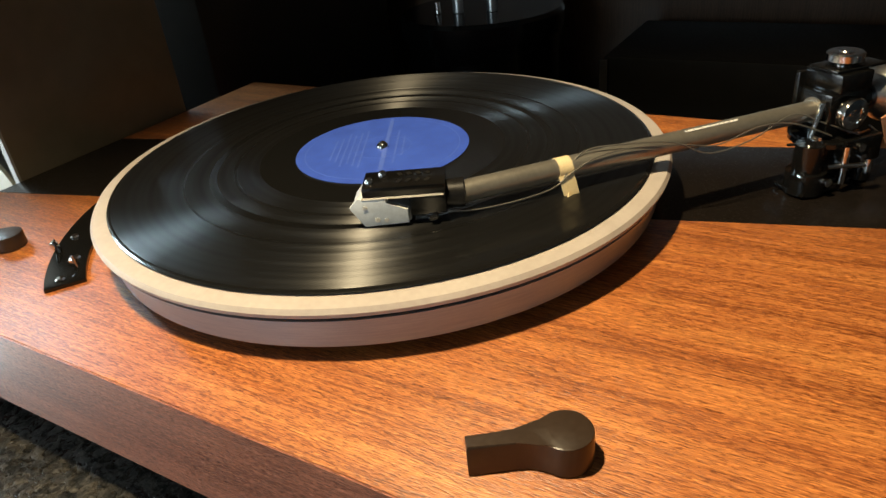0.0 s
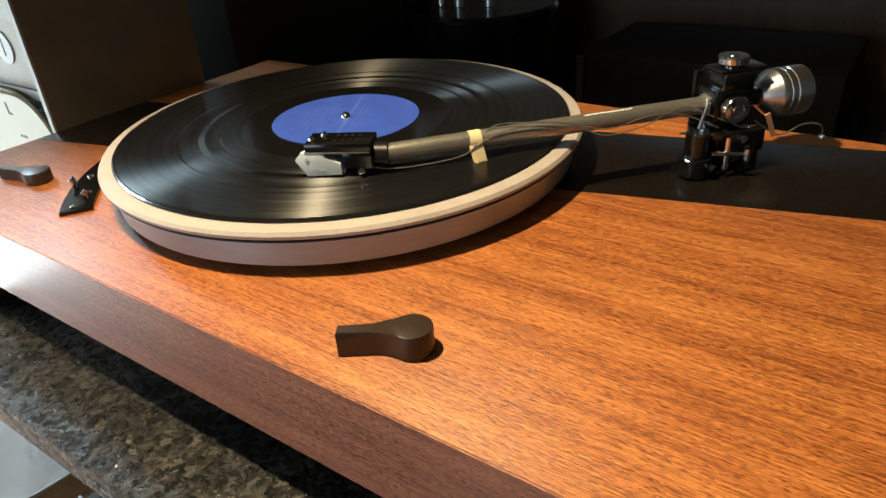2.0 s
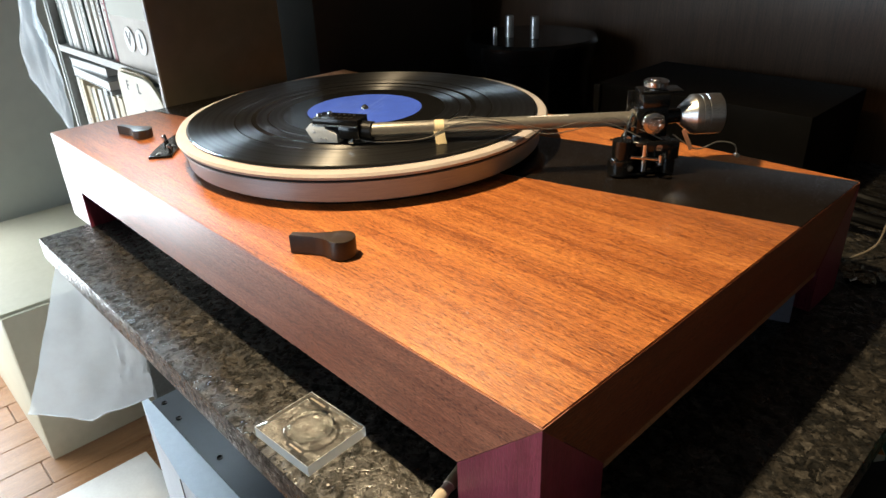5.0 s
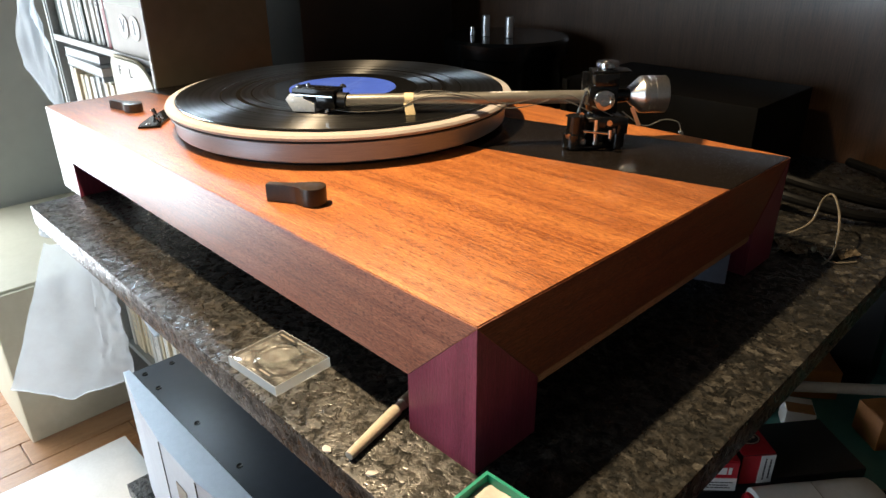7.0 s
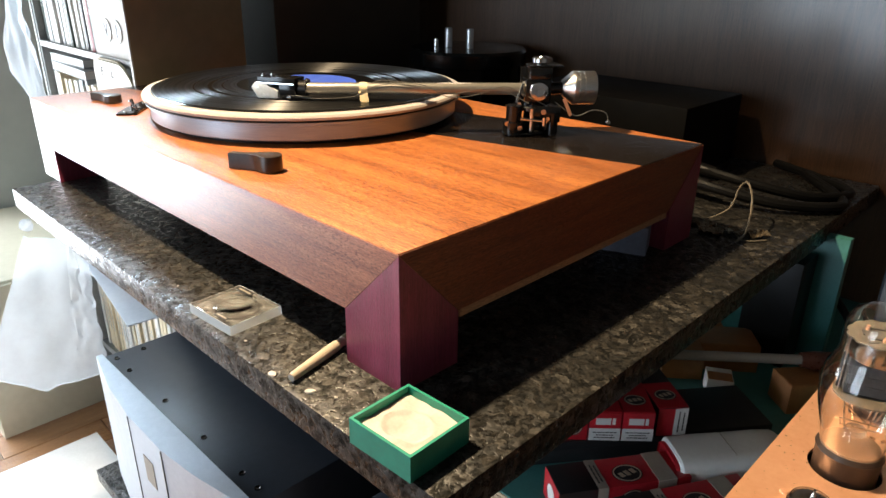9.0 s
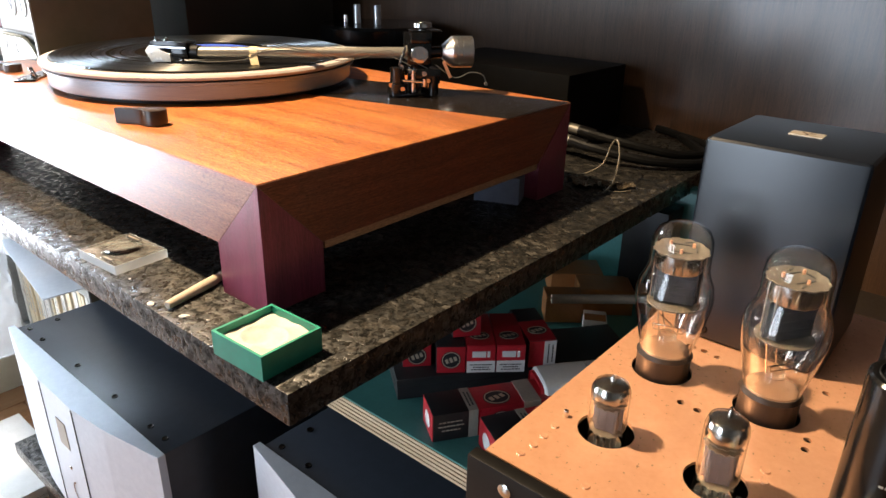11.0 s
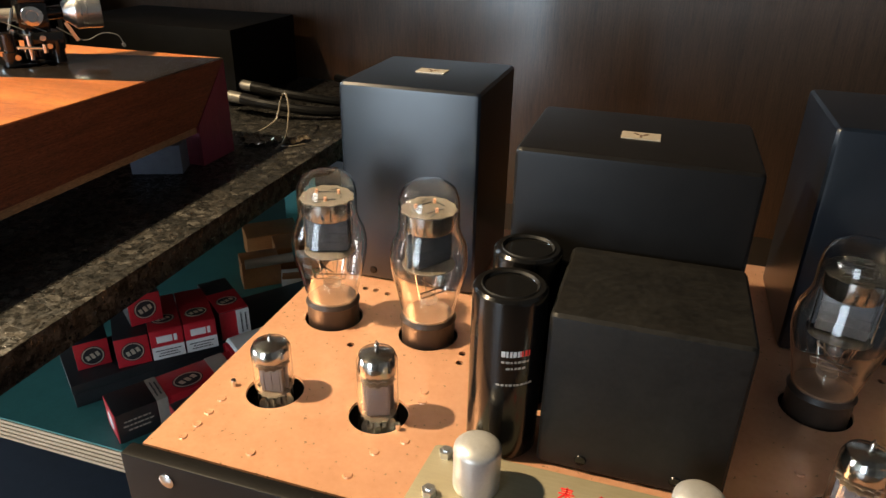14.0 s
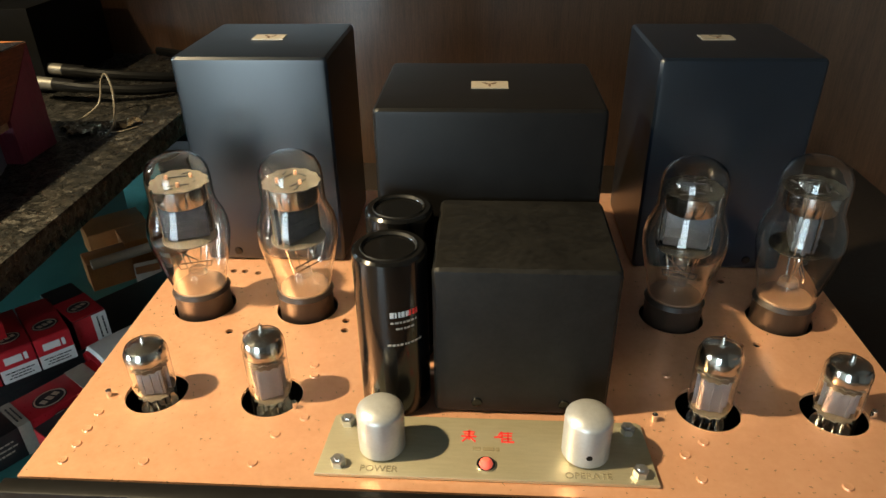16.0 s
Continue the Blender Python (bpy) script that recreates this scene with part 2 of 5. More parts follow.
KNOB_BROWN = surface("dark brown bakelite", (0.02, 0.012, 0.008), (0.034, 0.021, 0.013), 0.36, 0.0, 70, relief=0.05)
ARM_METAL = surface("titanium-grey arm tube", (0.26, 0.245, 0.215), (0.34, 0.32, 0.28), 0.36, 0.75, 60, relief=0.03)
COPPER = surface("hammered copper sheet", (0.86, 0.43, 0.245), (0.96, 0.54, 0.33), 0.30, 0.55, 120, rough_span=0.07, relief=0.12, depth=0.0005, fine=2.5)
BRASS = surface("champagne anodised plate", (0.50, 0.44, 0.29), (0.60, 0.53, 0.36), 0.36, 0.6, 80, (1, 8, 8), relief=0.03)
GOLD_TAG = plain("pale gold badge", (0.62, 0.53, 0.40), 0.35, 0.5)
TAG_INK = plain("brown badge print", (0.16, 0.10, 0.06), 0.5)
RED_INK = plain("red print", (0.75, 0.03, 0.03), 0.45)
GREY_INK = plain("grey engraving", (0.24, 0.2, 0.12), 0.5)
JEWEL_RED = lit_material("lit red jewel", (0.9, 0.12, 0.08), 0.35)
GLASS = glass_material("bulb glass", (0.97, 0.97, 0.95))
ACRYLIC = hazy_acrylic("scuffed clear acrylic", 0.03)
# whitish haze that imitates bright light in the block's sides
ACRYLIC_EDGE_LIGHT = hazy_acrylic("acrylic edge with painted light", 0.42)
LENS_CLEAR = glass_material("clear lens acrylic", (0.96, 0.98, 0.98), 0.0, 1.49)
GETTER = surface("getter mirror", (0.40, 0.39, 0.375), (0.58, 0.57, 0.55), 0.14, 1.0, 60, rough_span=0.07, relief=0.03)
PLATE_GREY = surface("carbonised anode", (0.075, 0.07, 0.075), (0.13, 0.12, 0.125), 0.5, 0.3, 120)
PLATE_DARK = surface("dark anode", (0.05, 0.05, 0.055), (0.1, 0.1, 0.105), 0.35, 0.6, 120)
# darker, shinier mica for the right-hand pair of power valves
MICA_DARK = surface("darker mica spacer", (0.03, 0.028, 0.026), (0.06, 0.056, 0.05), 0.22, 0.6, 120)
MICA = surface("mica spacer", (0.075, 0.062, 0.047), (0.115, 0.095, 0.072), 0.45, 0.0, 120)
FOIL = surface("brown crumpled foil", (0.10, 0.075, 0.05), (0.2, 0.16, 0.11), 0.26, 0.7, 120)
BASE_BROWN = surface("brown phenolic base", (0.026, 0.017, 0.012), (0.045, 0.030, 0.021), 0.4, 0.0, 90)
TAPE = surface("masking tape", (0.56, 0.44, 0.24), (0.68, 0.56, 0.34), 0.65, 0.0, 150, relief=0.3)
WIRE = plain("silver tonearm wire", (0.2, 0.19, 0.17), 0.35, 0.6)
CART_WHITE = plain("pale grey cartridge shell", (0.52, 0.56, 0.6), 0.32)
GREEN_CARD = surface("green card", (0.01, 0.22, 0.15), (0.016, 0.30, 0.2), 0.45, 0.0, 90)
FOAM = surface("cream tissue padding", (0.48, 0.44, 0.41), (0.60, 0.56, 0.53), 0.75, 0.0, 60, relief=0.3, depth=0.001)
# colour of the copper deck as mirrored low in the valve glass
DECK_REFLECTION = surface("copper-brown deck reflection", (0.13, 0.066, 0.036), (0.19, 0.10, 0.055), 0.5, 0.0, 90)
CASE_DEEP = surface("deep black case paint", (0.003, 0.003, 0.003), (0.006, 0.0055, 0.005), 0.55, 0.0, 60, relief=0.0, gloss=0.08)
HANDLE_RED = surface("red-brown lacquered handle", (0.10, 0.03, 0.018), (0.15, 0.05, 0.028), 0.3, 0.0, 60)
# shade put into the colour: shelf under the amplifier, carton at the back
SHADE_BROWN = surface("dark brown for shaded surfaces", (0.02, 0.014, 0.010), (0.035, 0.024, 0.016), 0.5, 0.0, 25)
PEN_CREAM = plain("cream plastic pen barrel", (0.5, 0.43, 0.34), 0.35)
STICKER = plain("black sticker", (0.02, 0.02, 0.02), 0.5)
TEAL = surface("teal laminate", (0.045, 0.19, 0.18), (0.065, 0.25, 0.235), 0.4, 0.0, 40)
PLY_LIGHT = wood("birch ply layer", (0.46, 0.33, 0.2), (0.56, 0.42, 0.27), (0.64, 0.5, 0.34), pores=0.3)
PLY_DARK = plain("dark ply glue line", (0.14, 0.08, 0.045), 0.6)
BOX_RED = surface("glossy red carton", (0.36, 0.012, 0.02), (0.48, 0.022, 0.032), 0.32, 0.0, 60)
BOX_BLACK = surface("black printed carton", (0.012, 0.012, 0.013), (0.024, 0.023, 0.024), 0.38, 0.0, 60)
BOX_WHITE = surface("white printed carton", (0.56, 0.55, 0.53), (0.7, 0.69, 0.67), 0.45, 0.0, 60)
BOX_GREY = surface("grey-beige carton band", (0.3, 0.26, 0.22), (0.4, 0.36, 0.3), 0.5, 0.0, 60)
BOX_ORANGE = surface("orange carton", (0.28, 0.11, 0.032), (0.4, 0.17, 0.05), 0.5, 0.0, 60)
BOX_BROWN = surface("brown cardboard", (0.15, 0.115, 0.072), (0.2, 0.155, 0.1), 0.65, 0.0, 30)
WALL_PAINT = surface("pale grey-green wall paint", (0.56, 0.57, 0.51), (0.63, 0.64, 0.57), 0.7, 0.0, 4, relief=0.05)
# tone picked for how much light the unseen walls throw back
WALL_BOUNCE = surface("grey for bounce light", (0.13, 0.122, 0.11), (0.165, 0.155, 0.14), 0.7, 0.0, 4, relief=0.05)
BACK_WOOD = wood("dark veneered back wall", (0.058, 0.027, 0.012), (0.092, 0.044, 0.020), (0.125, 0.063, 0.030), axis="z", rough=0.3, coat=0.85, pores=0.3, sheen=0.2)
PANEL_DARK = surface("dark lacquered cabinet side", (0.16, 0.13, 0.08), (0.22, 0.18, 0.115), 0.38, 0.0, 7, rough_span=0.1, relief=0.04, coat=0.5)
EDGE_WHITE = surface("pale shelf edge", (0.34, 0.34, 0.32), (0.42, 0.42, 0.40), 0.5, 0.0, 30)
SHELF_GREY = surface("grey shelf laminate", (0.22, 0.23, 0.22), (0.32, 0.33, 0.32), 0.5, 0.0, 20)
FLOOR_WOOD = wood("oak floor board", (0.24, 0.11, 0.045), (0.36, 0.18, 0.08), (0.46, 0.26, 0.13), axis="y", rough=0.3)
CREAM_PAINT = surface("cream painted board", (0.60, 0.56, 0.42), (0.68, 0.64, 0.5), 0.55, 0.0, 10)
PAPER_WHITE = surface("white card", (0.72, 0.72, 0.7), (0.82, 0.82, 0.8), 0.6, 0.0, 30)
FILM = film_material()
CABLE_BLACK = surface("black cable sheath", (0.004, 0.004, 0.0042), (0.007, 0.007, 0.0072), 0.45, 0.0, 60, relief=0.0, gloss=0.15)
CABLE_CREAM = plain("clear-cream wire", (0.15, 0.13, 0.10), 0.3)
BLUE_FOAM = surface("blue-grey foam block", (0.10, 0.11, 0.15), (0.15, 0.16, 0.21), 0.7, 0.0, 120)


# ---- building helpers ----
def part(name, bm, material, parent, label="", smooth=True, at=None):
    """Links a bmesh as one mesh object under a thing or a part."""
    me = bpy.data.meshes.new(name)
    bmesh.ops.recalc_face_normals(bm, faces=bm.faces)
    bm.to_mesh(me)
    bm.free()
    me.materials.append(material)
    if smooth:
        me.shade_smooth()
        me.set_sharp_from_angle(angle=radians(35))
    ob = new(name, me)
    if parent is not None:
        ob.parent = parent
    if at is not None:
        ob.matrix_basis = at
    if label:
        ob["label"] = label
    return ob


def thing(name, m, label, category, group="", kind=""):
    ob = new(name)
    ob.empty_display_size = 0.02
    ob.matrix_basis = m
    return tagged(ob, label, category, group, kind)


def cuboid(x0, x1, y0, y1, z0, z1, bevel=0.0, segments=2):
    bm = bmesh.new()
    bmesh.ops.create_cube(bm, size=1)
    bmesh.ops.scale(bm, vec=(x1 - x0, y1 - y0, z1 - z0), verts=bm.verts)
    bmesh.ops.translate(bm, vec=((x0 + x1) / 2, (y0 + y1) / 2, (z0 + z1) / 2), verts=bm.verts)
    if bevel:
        bmesh.ops.bevel(bm, geom=list(bm.edges), offset=bevel, segments=segments, profile=0.6, affect="EDGES")
    return bm


def lathe(profile, segments=40, closed=False):
    """A body turned about z from (radius, height) pairs."""
    bm = bmesh.new()
    rings = []
    for r, z in profile:
        if r < 1e-6:
            rings.append([bm.verts.new((0, 0, z))])
        else:
            rings.append([bm.verts.new((r * math.cos(a), r * math.sin(a), z)) for a in (2 * math.pi * i / segments for i in range(segments))])
    pairs = list(zip(rings, rings[1:])) + ([(rings[-1], rings[0])] if closed else [])
    for a, b in pairs:
        for i in range(segments):
            j = (i + 1) % segments
            if len(a) == 1 and len(b) == 1:
                continue
            if len(a) == 1:
                bm.faces.new((a[0], b[i], b[j]))
            elif len(b) == 1:
                bm.faces.new((a[i], a[j], b[0]))
            else:
                bm.faces.new((a[i], a[j], b[j], b[i]))
    return bm


def prism(outline, z0, z1, bevel=0.0):
    """A flat outline in x and y, raised from z0 to z1."""
    bm = bmesh.new()
    low = [bm.verts.new((x, y, z0)) for x, y in outline]
    high = [bm.verts.new((x, y, z1)) for x, y in outline]
    bm.faces.new(low[::-1])
    top = bm.faces.new(high)
    n = len(outline)
    for i in range(n):
        bm.faces.new((low[i], low[(i + 1) % n], high[(i + 1) % n], high[i]))
    if bevel:
        bmesh.ops.bevel(bm, geom=list(top.edges), offset=bevel, segments=2, profile=0.6, affect="EDGES")
    return bm


def turned(bm, m):
    bmesh.ops.transform(bm, matrix=m, verts=bm.verts)
    return bm


def joined(*parts):
    out = bmesh.new()
    for bm in parts:
        me = bpy.data.meshes.new("piece")
        bm.to_mesh(me)
        bm.free()
        out.from_mesh(me)
        bpy.data.meshes.remove(me)
    return out


def rod(a, b, r, segments=16, r2=None):
    a, b = Vector(a), Vector(b)
    bm = bmesh.new()
    bmesh.ops.create_cone(bm, cap_ends=True, segments=segments, radius1=r, radius2=r if r2 is None else r2, depth=(b - a).length)
    q = (b - a).to_track_quat("Z", "Y").to_matrix().to_4x4()
    return turned(bm, Matrix.Translation((a + b) / 2) @ q)


def tube_path(points, r, segments=8, smooth_steps=8):
    """A round cord through some points."""
    pts = [Vector(p) for p in points]
    line = []
    for i in range(len(pts) - 1):
        p0, p1, p2, p3 = pts[max(i - 1, 0)], pts[i], pts[i + 1], pts[min(i + 2, len(pts) - 1)]
        for k in range(smooth_steps):
            u = k / smooth_steps
            line.append(0.5 * ((2 * p1) + (p2 - p0) * u + (2 * p0 - 5 * p1 + 4 * p2 - p3) * u * u + (3 * p1 - p0 - 3 * p2 + p3) * u ** 3))
    line.append(pts[-1])
    bm = bmesh.new()
    rings = []
    side = None
    for i, p in enumerate(line):
        d = (line[min(i + 1, len(line) - 1)] - line[max(i - 1, 0)]).normalized()
        if side is None:
            side = d.orthogonal().normalized()
        side = (side - d * side.dot(d)).normalized()
        up = d.cross(side)
        rings.append([bm.verts.new(p + (side * math.cos(a) + up * math.sin(a)) * r) for a in (2 * math.pi * k / segments for k in range(segments))])
    for a, b in zip(rings, rings[1:]):
        for k in range(segments):
            bm.faces.new((a[k], a[(k + 1) % segments], b[(k + 1) % segments], b[k]))
    bm.faces.new(rings[0][::-1])
    bm.faces.new(rings[-1])
    return bm


def letters(name, text, size, material, parent, at, label="", depth=0.0002):
    """Raised lettering in the built-in font, as a mesh."""
    data = bpy.data.curves.new("lettering", "FONT")
    data.body, data.size, data.extrude, data.align_x, data.align_y = text, size, depth, "CENTER", "CENTER"
    data.resolution_u = 3
    temp = bpy.data.objects.new("lettering", data)
    scene.collection.objects.link(temp)
    me = bpy.data.meshes.new_from_object(temp)
    bpy.data.objects.remove(temp)
    me.materials.clear()
    me.materials.append(material)
    ob = new(name, me)
    ob.parent, ob.matrix_basis = parent, at
    if label:
        ob["label"] = label
    return ob


def bars(rows, size, gap, seed=1, depth=0.0003):
    """Short bars in lines, for print that cannot be read: rows of (width, y)."""
    rnd = random.Random(seed)
    bm = bmesh.new()
    for width, y in rows:
        x = -width / 2
        while x < width / 2:
            w = min(size * rnd.uniform(1.2, 3.6), width / 2 - x)
            if w > size * 0.4:
                b = cuboid(x, x + w, y - size / 2, y + size / 2, 0, depth)
                me = bpy.data.meshes.new("piece")
                b.to_mesh(me)
                b.free()
                bm.from_mesh(me)
                bpy.data.meshes.remove(me)
            x += w + gap
    return bm


def world_of(ob):
    m = ob.matrix_basis.copy()
    while ob.parent is not None:
        ob = ob.parent
        m = ob.matrix_basis @ m
    return m


def placed(name, bm, material, parent, label="", smooth=True):
    """A part whose mesh is given in the room's own coordinates."""
    return part(name, bm, material, parent, label, smooth, world_of(parent).inverted())


def setting(name, bm, material, label, category):
    return tagged(part(name, bm, material, None, smooth=False), label, category, kind="structure")


# ---- the room ----
FLOOR_Z = -0.60
setting("floor", cuboid(-1.4, 2.1, -2.5, 0.98, FLOOR_Z - 0.06, FLOOR_Z - 0.012), FLOOR_WOOD, "warm brown oak board floor", "floor")
setting("wall_left", joined(*[cuboid(-1.4, -1.3, y0, y1, z0, z1) for y0, y1, z0, z1 in (
    (-2.5, -0.54, FLOOR_Z, 3.3), (-0.54, 0.15, FLOOR_Z, -0.52), (-0.54, 0.15, 0.36, 3.3), (0.15, 0.36, FLOOR_Z, 3.3),
    (0.36, 0.64, FLOOR_Z, 0.57), (0.36, 0.64, 0.83, 3.3), (0.64, 0.88, FLOOR_Z, 3.3))]), WALL_PAINT, "pale grey-green painted wall with bright windows", "wall")
setting("wall_back", cuboid(-1.4, 2.1, 0.88, 0.98, FLOOR_Z, 3.3), BACK_WOOD, "dark brown wood-veneered back wall", "wall")
# right wall, front wall and ceiling are unseen; their grey only governs bounce
setting("wall_right", cuboid(2.0, 2.1, -2.5, 0.88, FLOOR_Z, 3.3), WALL_BOUNCE, "unseen side wall, its grey set for bounce light", "wall")
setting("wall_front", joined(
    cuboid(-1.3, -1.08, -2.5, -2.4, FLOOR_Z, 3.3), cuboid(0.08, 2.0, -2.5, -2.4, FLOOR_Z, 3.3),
    cuboid(-1.08, 0.08, -2.5, -2.4, FLOOR_Z, -0.52), cuboid(-1.08, 0.08, -2.5, -2.4, 0.96, 3.3)), WALL_BOUNCE, "unseen wall with a window, its grey set for bounce light", "wall")
setting("ceiling", cuboid(-1.4, 2.1, -2.5, 0.98, 3.3, 3.4), WALL_BOUNCE, "unseen ceiling, its grey set for bounce light", "ceiling")
setting("back_bench", joined(
    cuboid(-0.95, -0.415, 0.475, 0.88, FLOOR_Z, -0.024), cuboid(-0.36, 0.9, 0.66, 0.88, FLOOR_Z, -0.175)), BLACK_SATIN, "dark cabinet body beneath the stone slab and shelf", "cabinet")

# tall cabinet side
side = thing("cabinet_side_panel", pose(-0.403, 0.36, FLOOR_Z), "tall dark lacquered cabinet side with a pale front edge", "cabinet panel")
placed("panel", joined(cuboid(-0.3920, -0.3868, 0.3215, 0.402, FLOOR_Z, 1.05), cuboid(-0.3920, -0.3868, 0.402, 0.475, FLOOR_Z, 0.205)), PANEL_DARK, side, smooth=False)
placed("edge_band", cuboid(-0.3921, -0.3867, 0.3195, 0.3215, FLOOR_Z, 1.05), EDGE_WHITE, side, "thin pale front edge")

# stone slab
slab = tagged(part("granite_slab", cuboid(-0.347, 0.314, 0.154, 0.875, -0.021, 0.0, 0.0012), GRANITE, None), "dark speckled polished granite slab carrying the turntable", "slab", kind="structure")

# ---- turntable ----
X0, X1, Y0, Y1, TOP = -0.385, 0.235, 0.200, 0.560, 0.088
turntable = thing("turntable", pose((X0 + X1) / 2, (Y0 + Y1) / 2, 0), "sapele-topped turntable on purpleheart feet, standing on granite", "turntable")
FA, FB, BA, BB = 0.3025, 0.4555, 0.4060, 0.5590   # where the slanting inlay meets the two ends
XL, XR, GAP = X0 + 0.0006, X1 - 0.0006, 0.00025
for outline in ([(XL, Y0 + 0.0006), (XR, Y0 + 0.0006), (XR, FB - GAP), (XL, FA - GAP)], [(XL, BA + GAP), (XR, BB + GAP), (XR, Y1 - 0.0006), (XL, Y1 - 0.0006)]):
    placed("top_panel", prism(outline, 0.070, TOP, 0.0004), TOP_WOOD, turntable, "orange-brown open-grained sapele top")
placed("inlay", prism([(XL, FA), (XR, FB), (XR, BB), (XL, BA)], 0.070, TOP, 0.0003), ARM_BOARD, turntable, "slanting black-brown band let into the top under the tonearm")


def rail_prism(outline, axis, a, b):
    """An outline of (run, height) pairs, extruded along the other horizontal axis."""
    bm = prism(outline, a, b)
    m = Matrix(((1, 0, 0, 0), (0, 0, 1, 0), (0, 1, 0, 0), (0, 0, 0, 1))) if axis == "x" else Matrix(((0, 0, 1, 0), (1, 0, 0, 0), (0, 1, 0, 0), (0, 0, 0, 1)))
    return turned(bm, m)


LEG, LOW = 0.050, 0.037
HI = TOP - 0.0008
placed("front_rail", rail_prism([(X0, HI), (X1, HI), (X1 - LEG, LOW), (X0 + LEG, LOW)], "x", Y0, Y0 + 0.018), RAIL_WOOD, turntable, "mauve-brown front rail", False)
placed("back_rail", rail_prism([(X0, HI), (X1, HI), (X1 - LEG, LOW), (X0 + LEG, LOW)], "x", Y1 - 0.018, Y1), RAIL_WOOD, turntable, "", False)
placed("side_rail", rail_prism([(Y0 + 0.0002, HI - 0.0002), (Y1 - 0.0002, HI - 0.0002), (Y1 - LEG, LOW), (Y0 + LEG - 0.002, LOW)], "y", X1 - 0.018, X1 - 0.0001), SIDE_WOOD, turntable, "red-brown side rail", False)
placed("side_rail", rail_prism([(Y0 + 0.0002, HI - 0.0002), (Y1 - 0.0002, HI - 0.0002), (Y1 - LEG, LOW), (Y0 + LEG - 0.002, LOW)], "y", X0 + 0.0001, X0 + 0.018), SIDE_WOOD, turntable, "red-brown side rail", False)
placed("batten", cuboid(X1 - 0.030, X1 - 0.0010, Y0 + 0.0505, Y1 - 0.0505, LOW - 0.0062, LOW - 0.0002, 0.0004), BATTEN, turntable, "pale wooden batten along the foot of the side rail")
for sx, sy, cx, cy in ((1, -1, X1, Y0), (1, 1, X1, Y1), (-1, -1, X0, Y0), (-1, 1, X0, Y1)):
    ix, iy = cx - sx * LEG, cy - sy * (LEG - 0.002)
    bm = bmesh.new()
    v = [bm.verts.new(p) for p in ((cx, cy, 0), (ix, cy, 0), (ix, iy, 0), (cx, iy, 0), (cx, cy, HI - 0.0004), (ix, cy, LOW - 0.0004), (ix, iy, LOW - 0.0004), (cx, iy, LOW - 0.0004))]
    for f in ((0, 1, 2, 3), (4, 5, 1, 0), (4, 0, 3, 7), (5, 6, 2, 1), (7, 3, 2, 6), (4, 7, 6), (4, 6, 5)):
        bm.faces.new([v[i] for i in f])
    placed("foot", bm, PURPLE, turntable, "purple heartwood corner foot with mitred top", False)

CX, CY = -0.116, 0.388
platter = part("platter", lathe([(0, 0.0005), (0.1515, 0.0005), (0.153, 0.0015), (0.153, 0.0135), (0.1565, 0.0145), (0.1565, 0.0165), (0.1575, 0.0172), (0, 0.0172)], 128), PLATTER_GREY, turntable, "silver machined platter rim",
               at=world_of(turntable).inverted() @ Matrix.Translation((CX, CY, TOP + 0.0035)))
part("sub_platter", lathe([(0, -0.003), (0.146, -0.003), (0.146, 0.0032), (0, 0.0032)], 96), BLACK_SATIN, platter)
part("rim_groove", lathe([(0.150, 0.0172), (0.1562, 0.0172), (0.1562, 0.0188), (0.150, 0.0188)], 128, True), BLACK_DUST, platter, "dark groove below the mat")
part("mat", lathe([(0.0, 0.0186), (0.156, 0.0186), (0.1588, 0.0196), (0.1594, 0.0216), (0.158, 0.0236), (0.154, 0.0244), (0.0, 0.0240)], 128), MAT_CREAM, platter, "cream rubber mat with a rounded rim")
part("spindle", lathe([(0, 0.0298), (0.0014, 0.0296), (0.0030, 0.0282), (0.0035, 0.0265), (0.0035, 0.02), (0, 0.02)], 24), CHROME, platter, "polished steel spindle")

# strobe bracket
arc = [radians(a) for a in range(-164, -122, 2)]
outline = [(CX + 0.189 * math.cos(a), CY + 0.189 * math.sin(a)) for a in arc] + [(CX + 0.169 * math.cos(a), CY + 0.169 * math.sin(a)) for a in reversed(arc)]
bracket = placed("bracket", prism(outline, TOP, TOP + 0.0022, 0.0004), BLACK_GLOSS, turntable, "curved black bracket with screws")
for k, (a, r) in enumerate(((-126, 0.181), (-133, 0.175), (-142, 0.182), (-150, 0.176))):
    x, y = CX + r * math.cos(radians(a)), CY + r * math.sin(radians(a))
    placed("screw", turned(lathe([(0, 0.0014), (0.0018, 0.0012), (0.0024, 0.0004), (0.0024, 0), (0, 0)], 16), Matrix.Translation((x, y, TOP + 0.0022))), CHROME, bracket)
for a, r, h in ((-129.5, 0.1735, 0.006), (-137, 0.186, 0.007)):
    x, y = CX + r * math.cos(radians(a)), CY + r * math.sin(radians(a))
    placed("tab", turned(cuboid(-0.001, 0.001, -0.003, 0.003, 0, h, 0.0003), pose(x, y, TOP + 0.002, 0, 18, a)), CHROME, bracket)


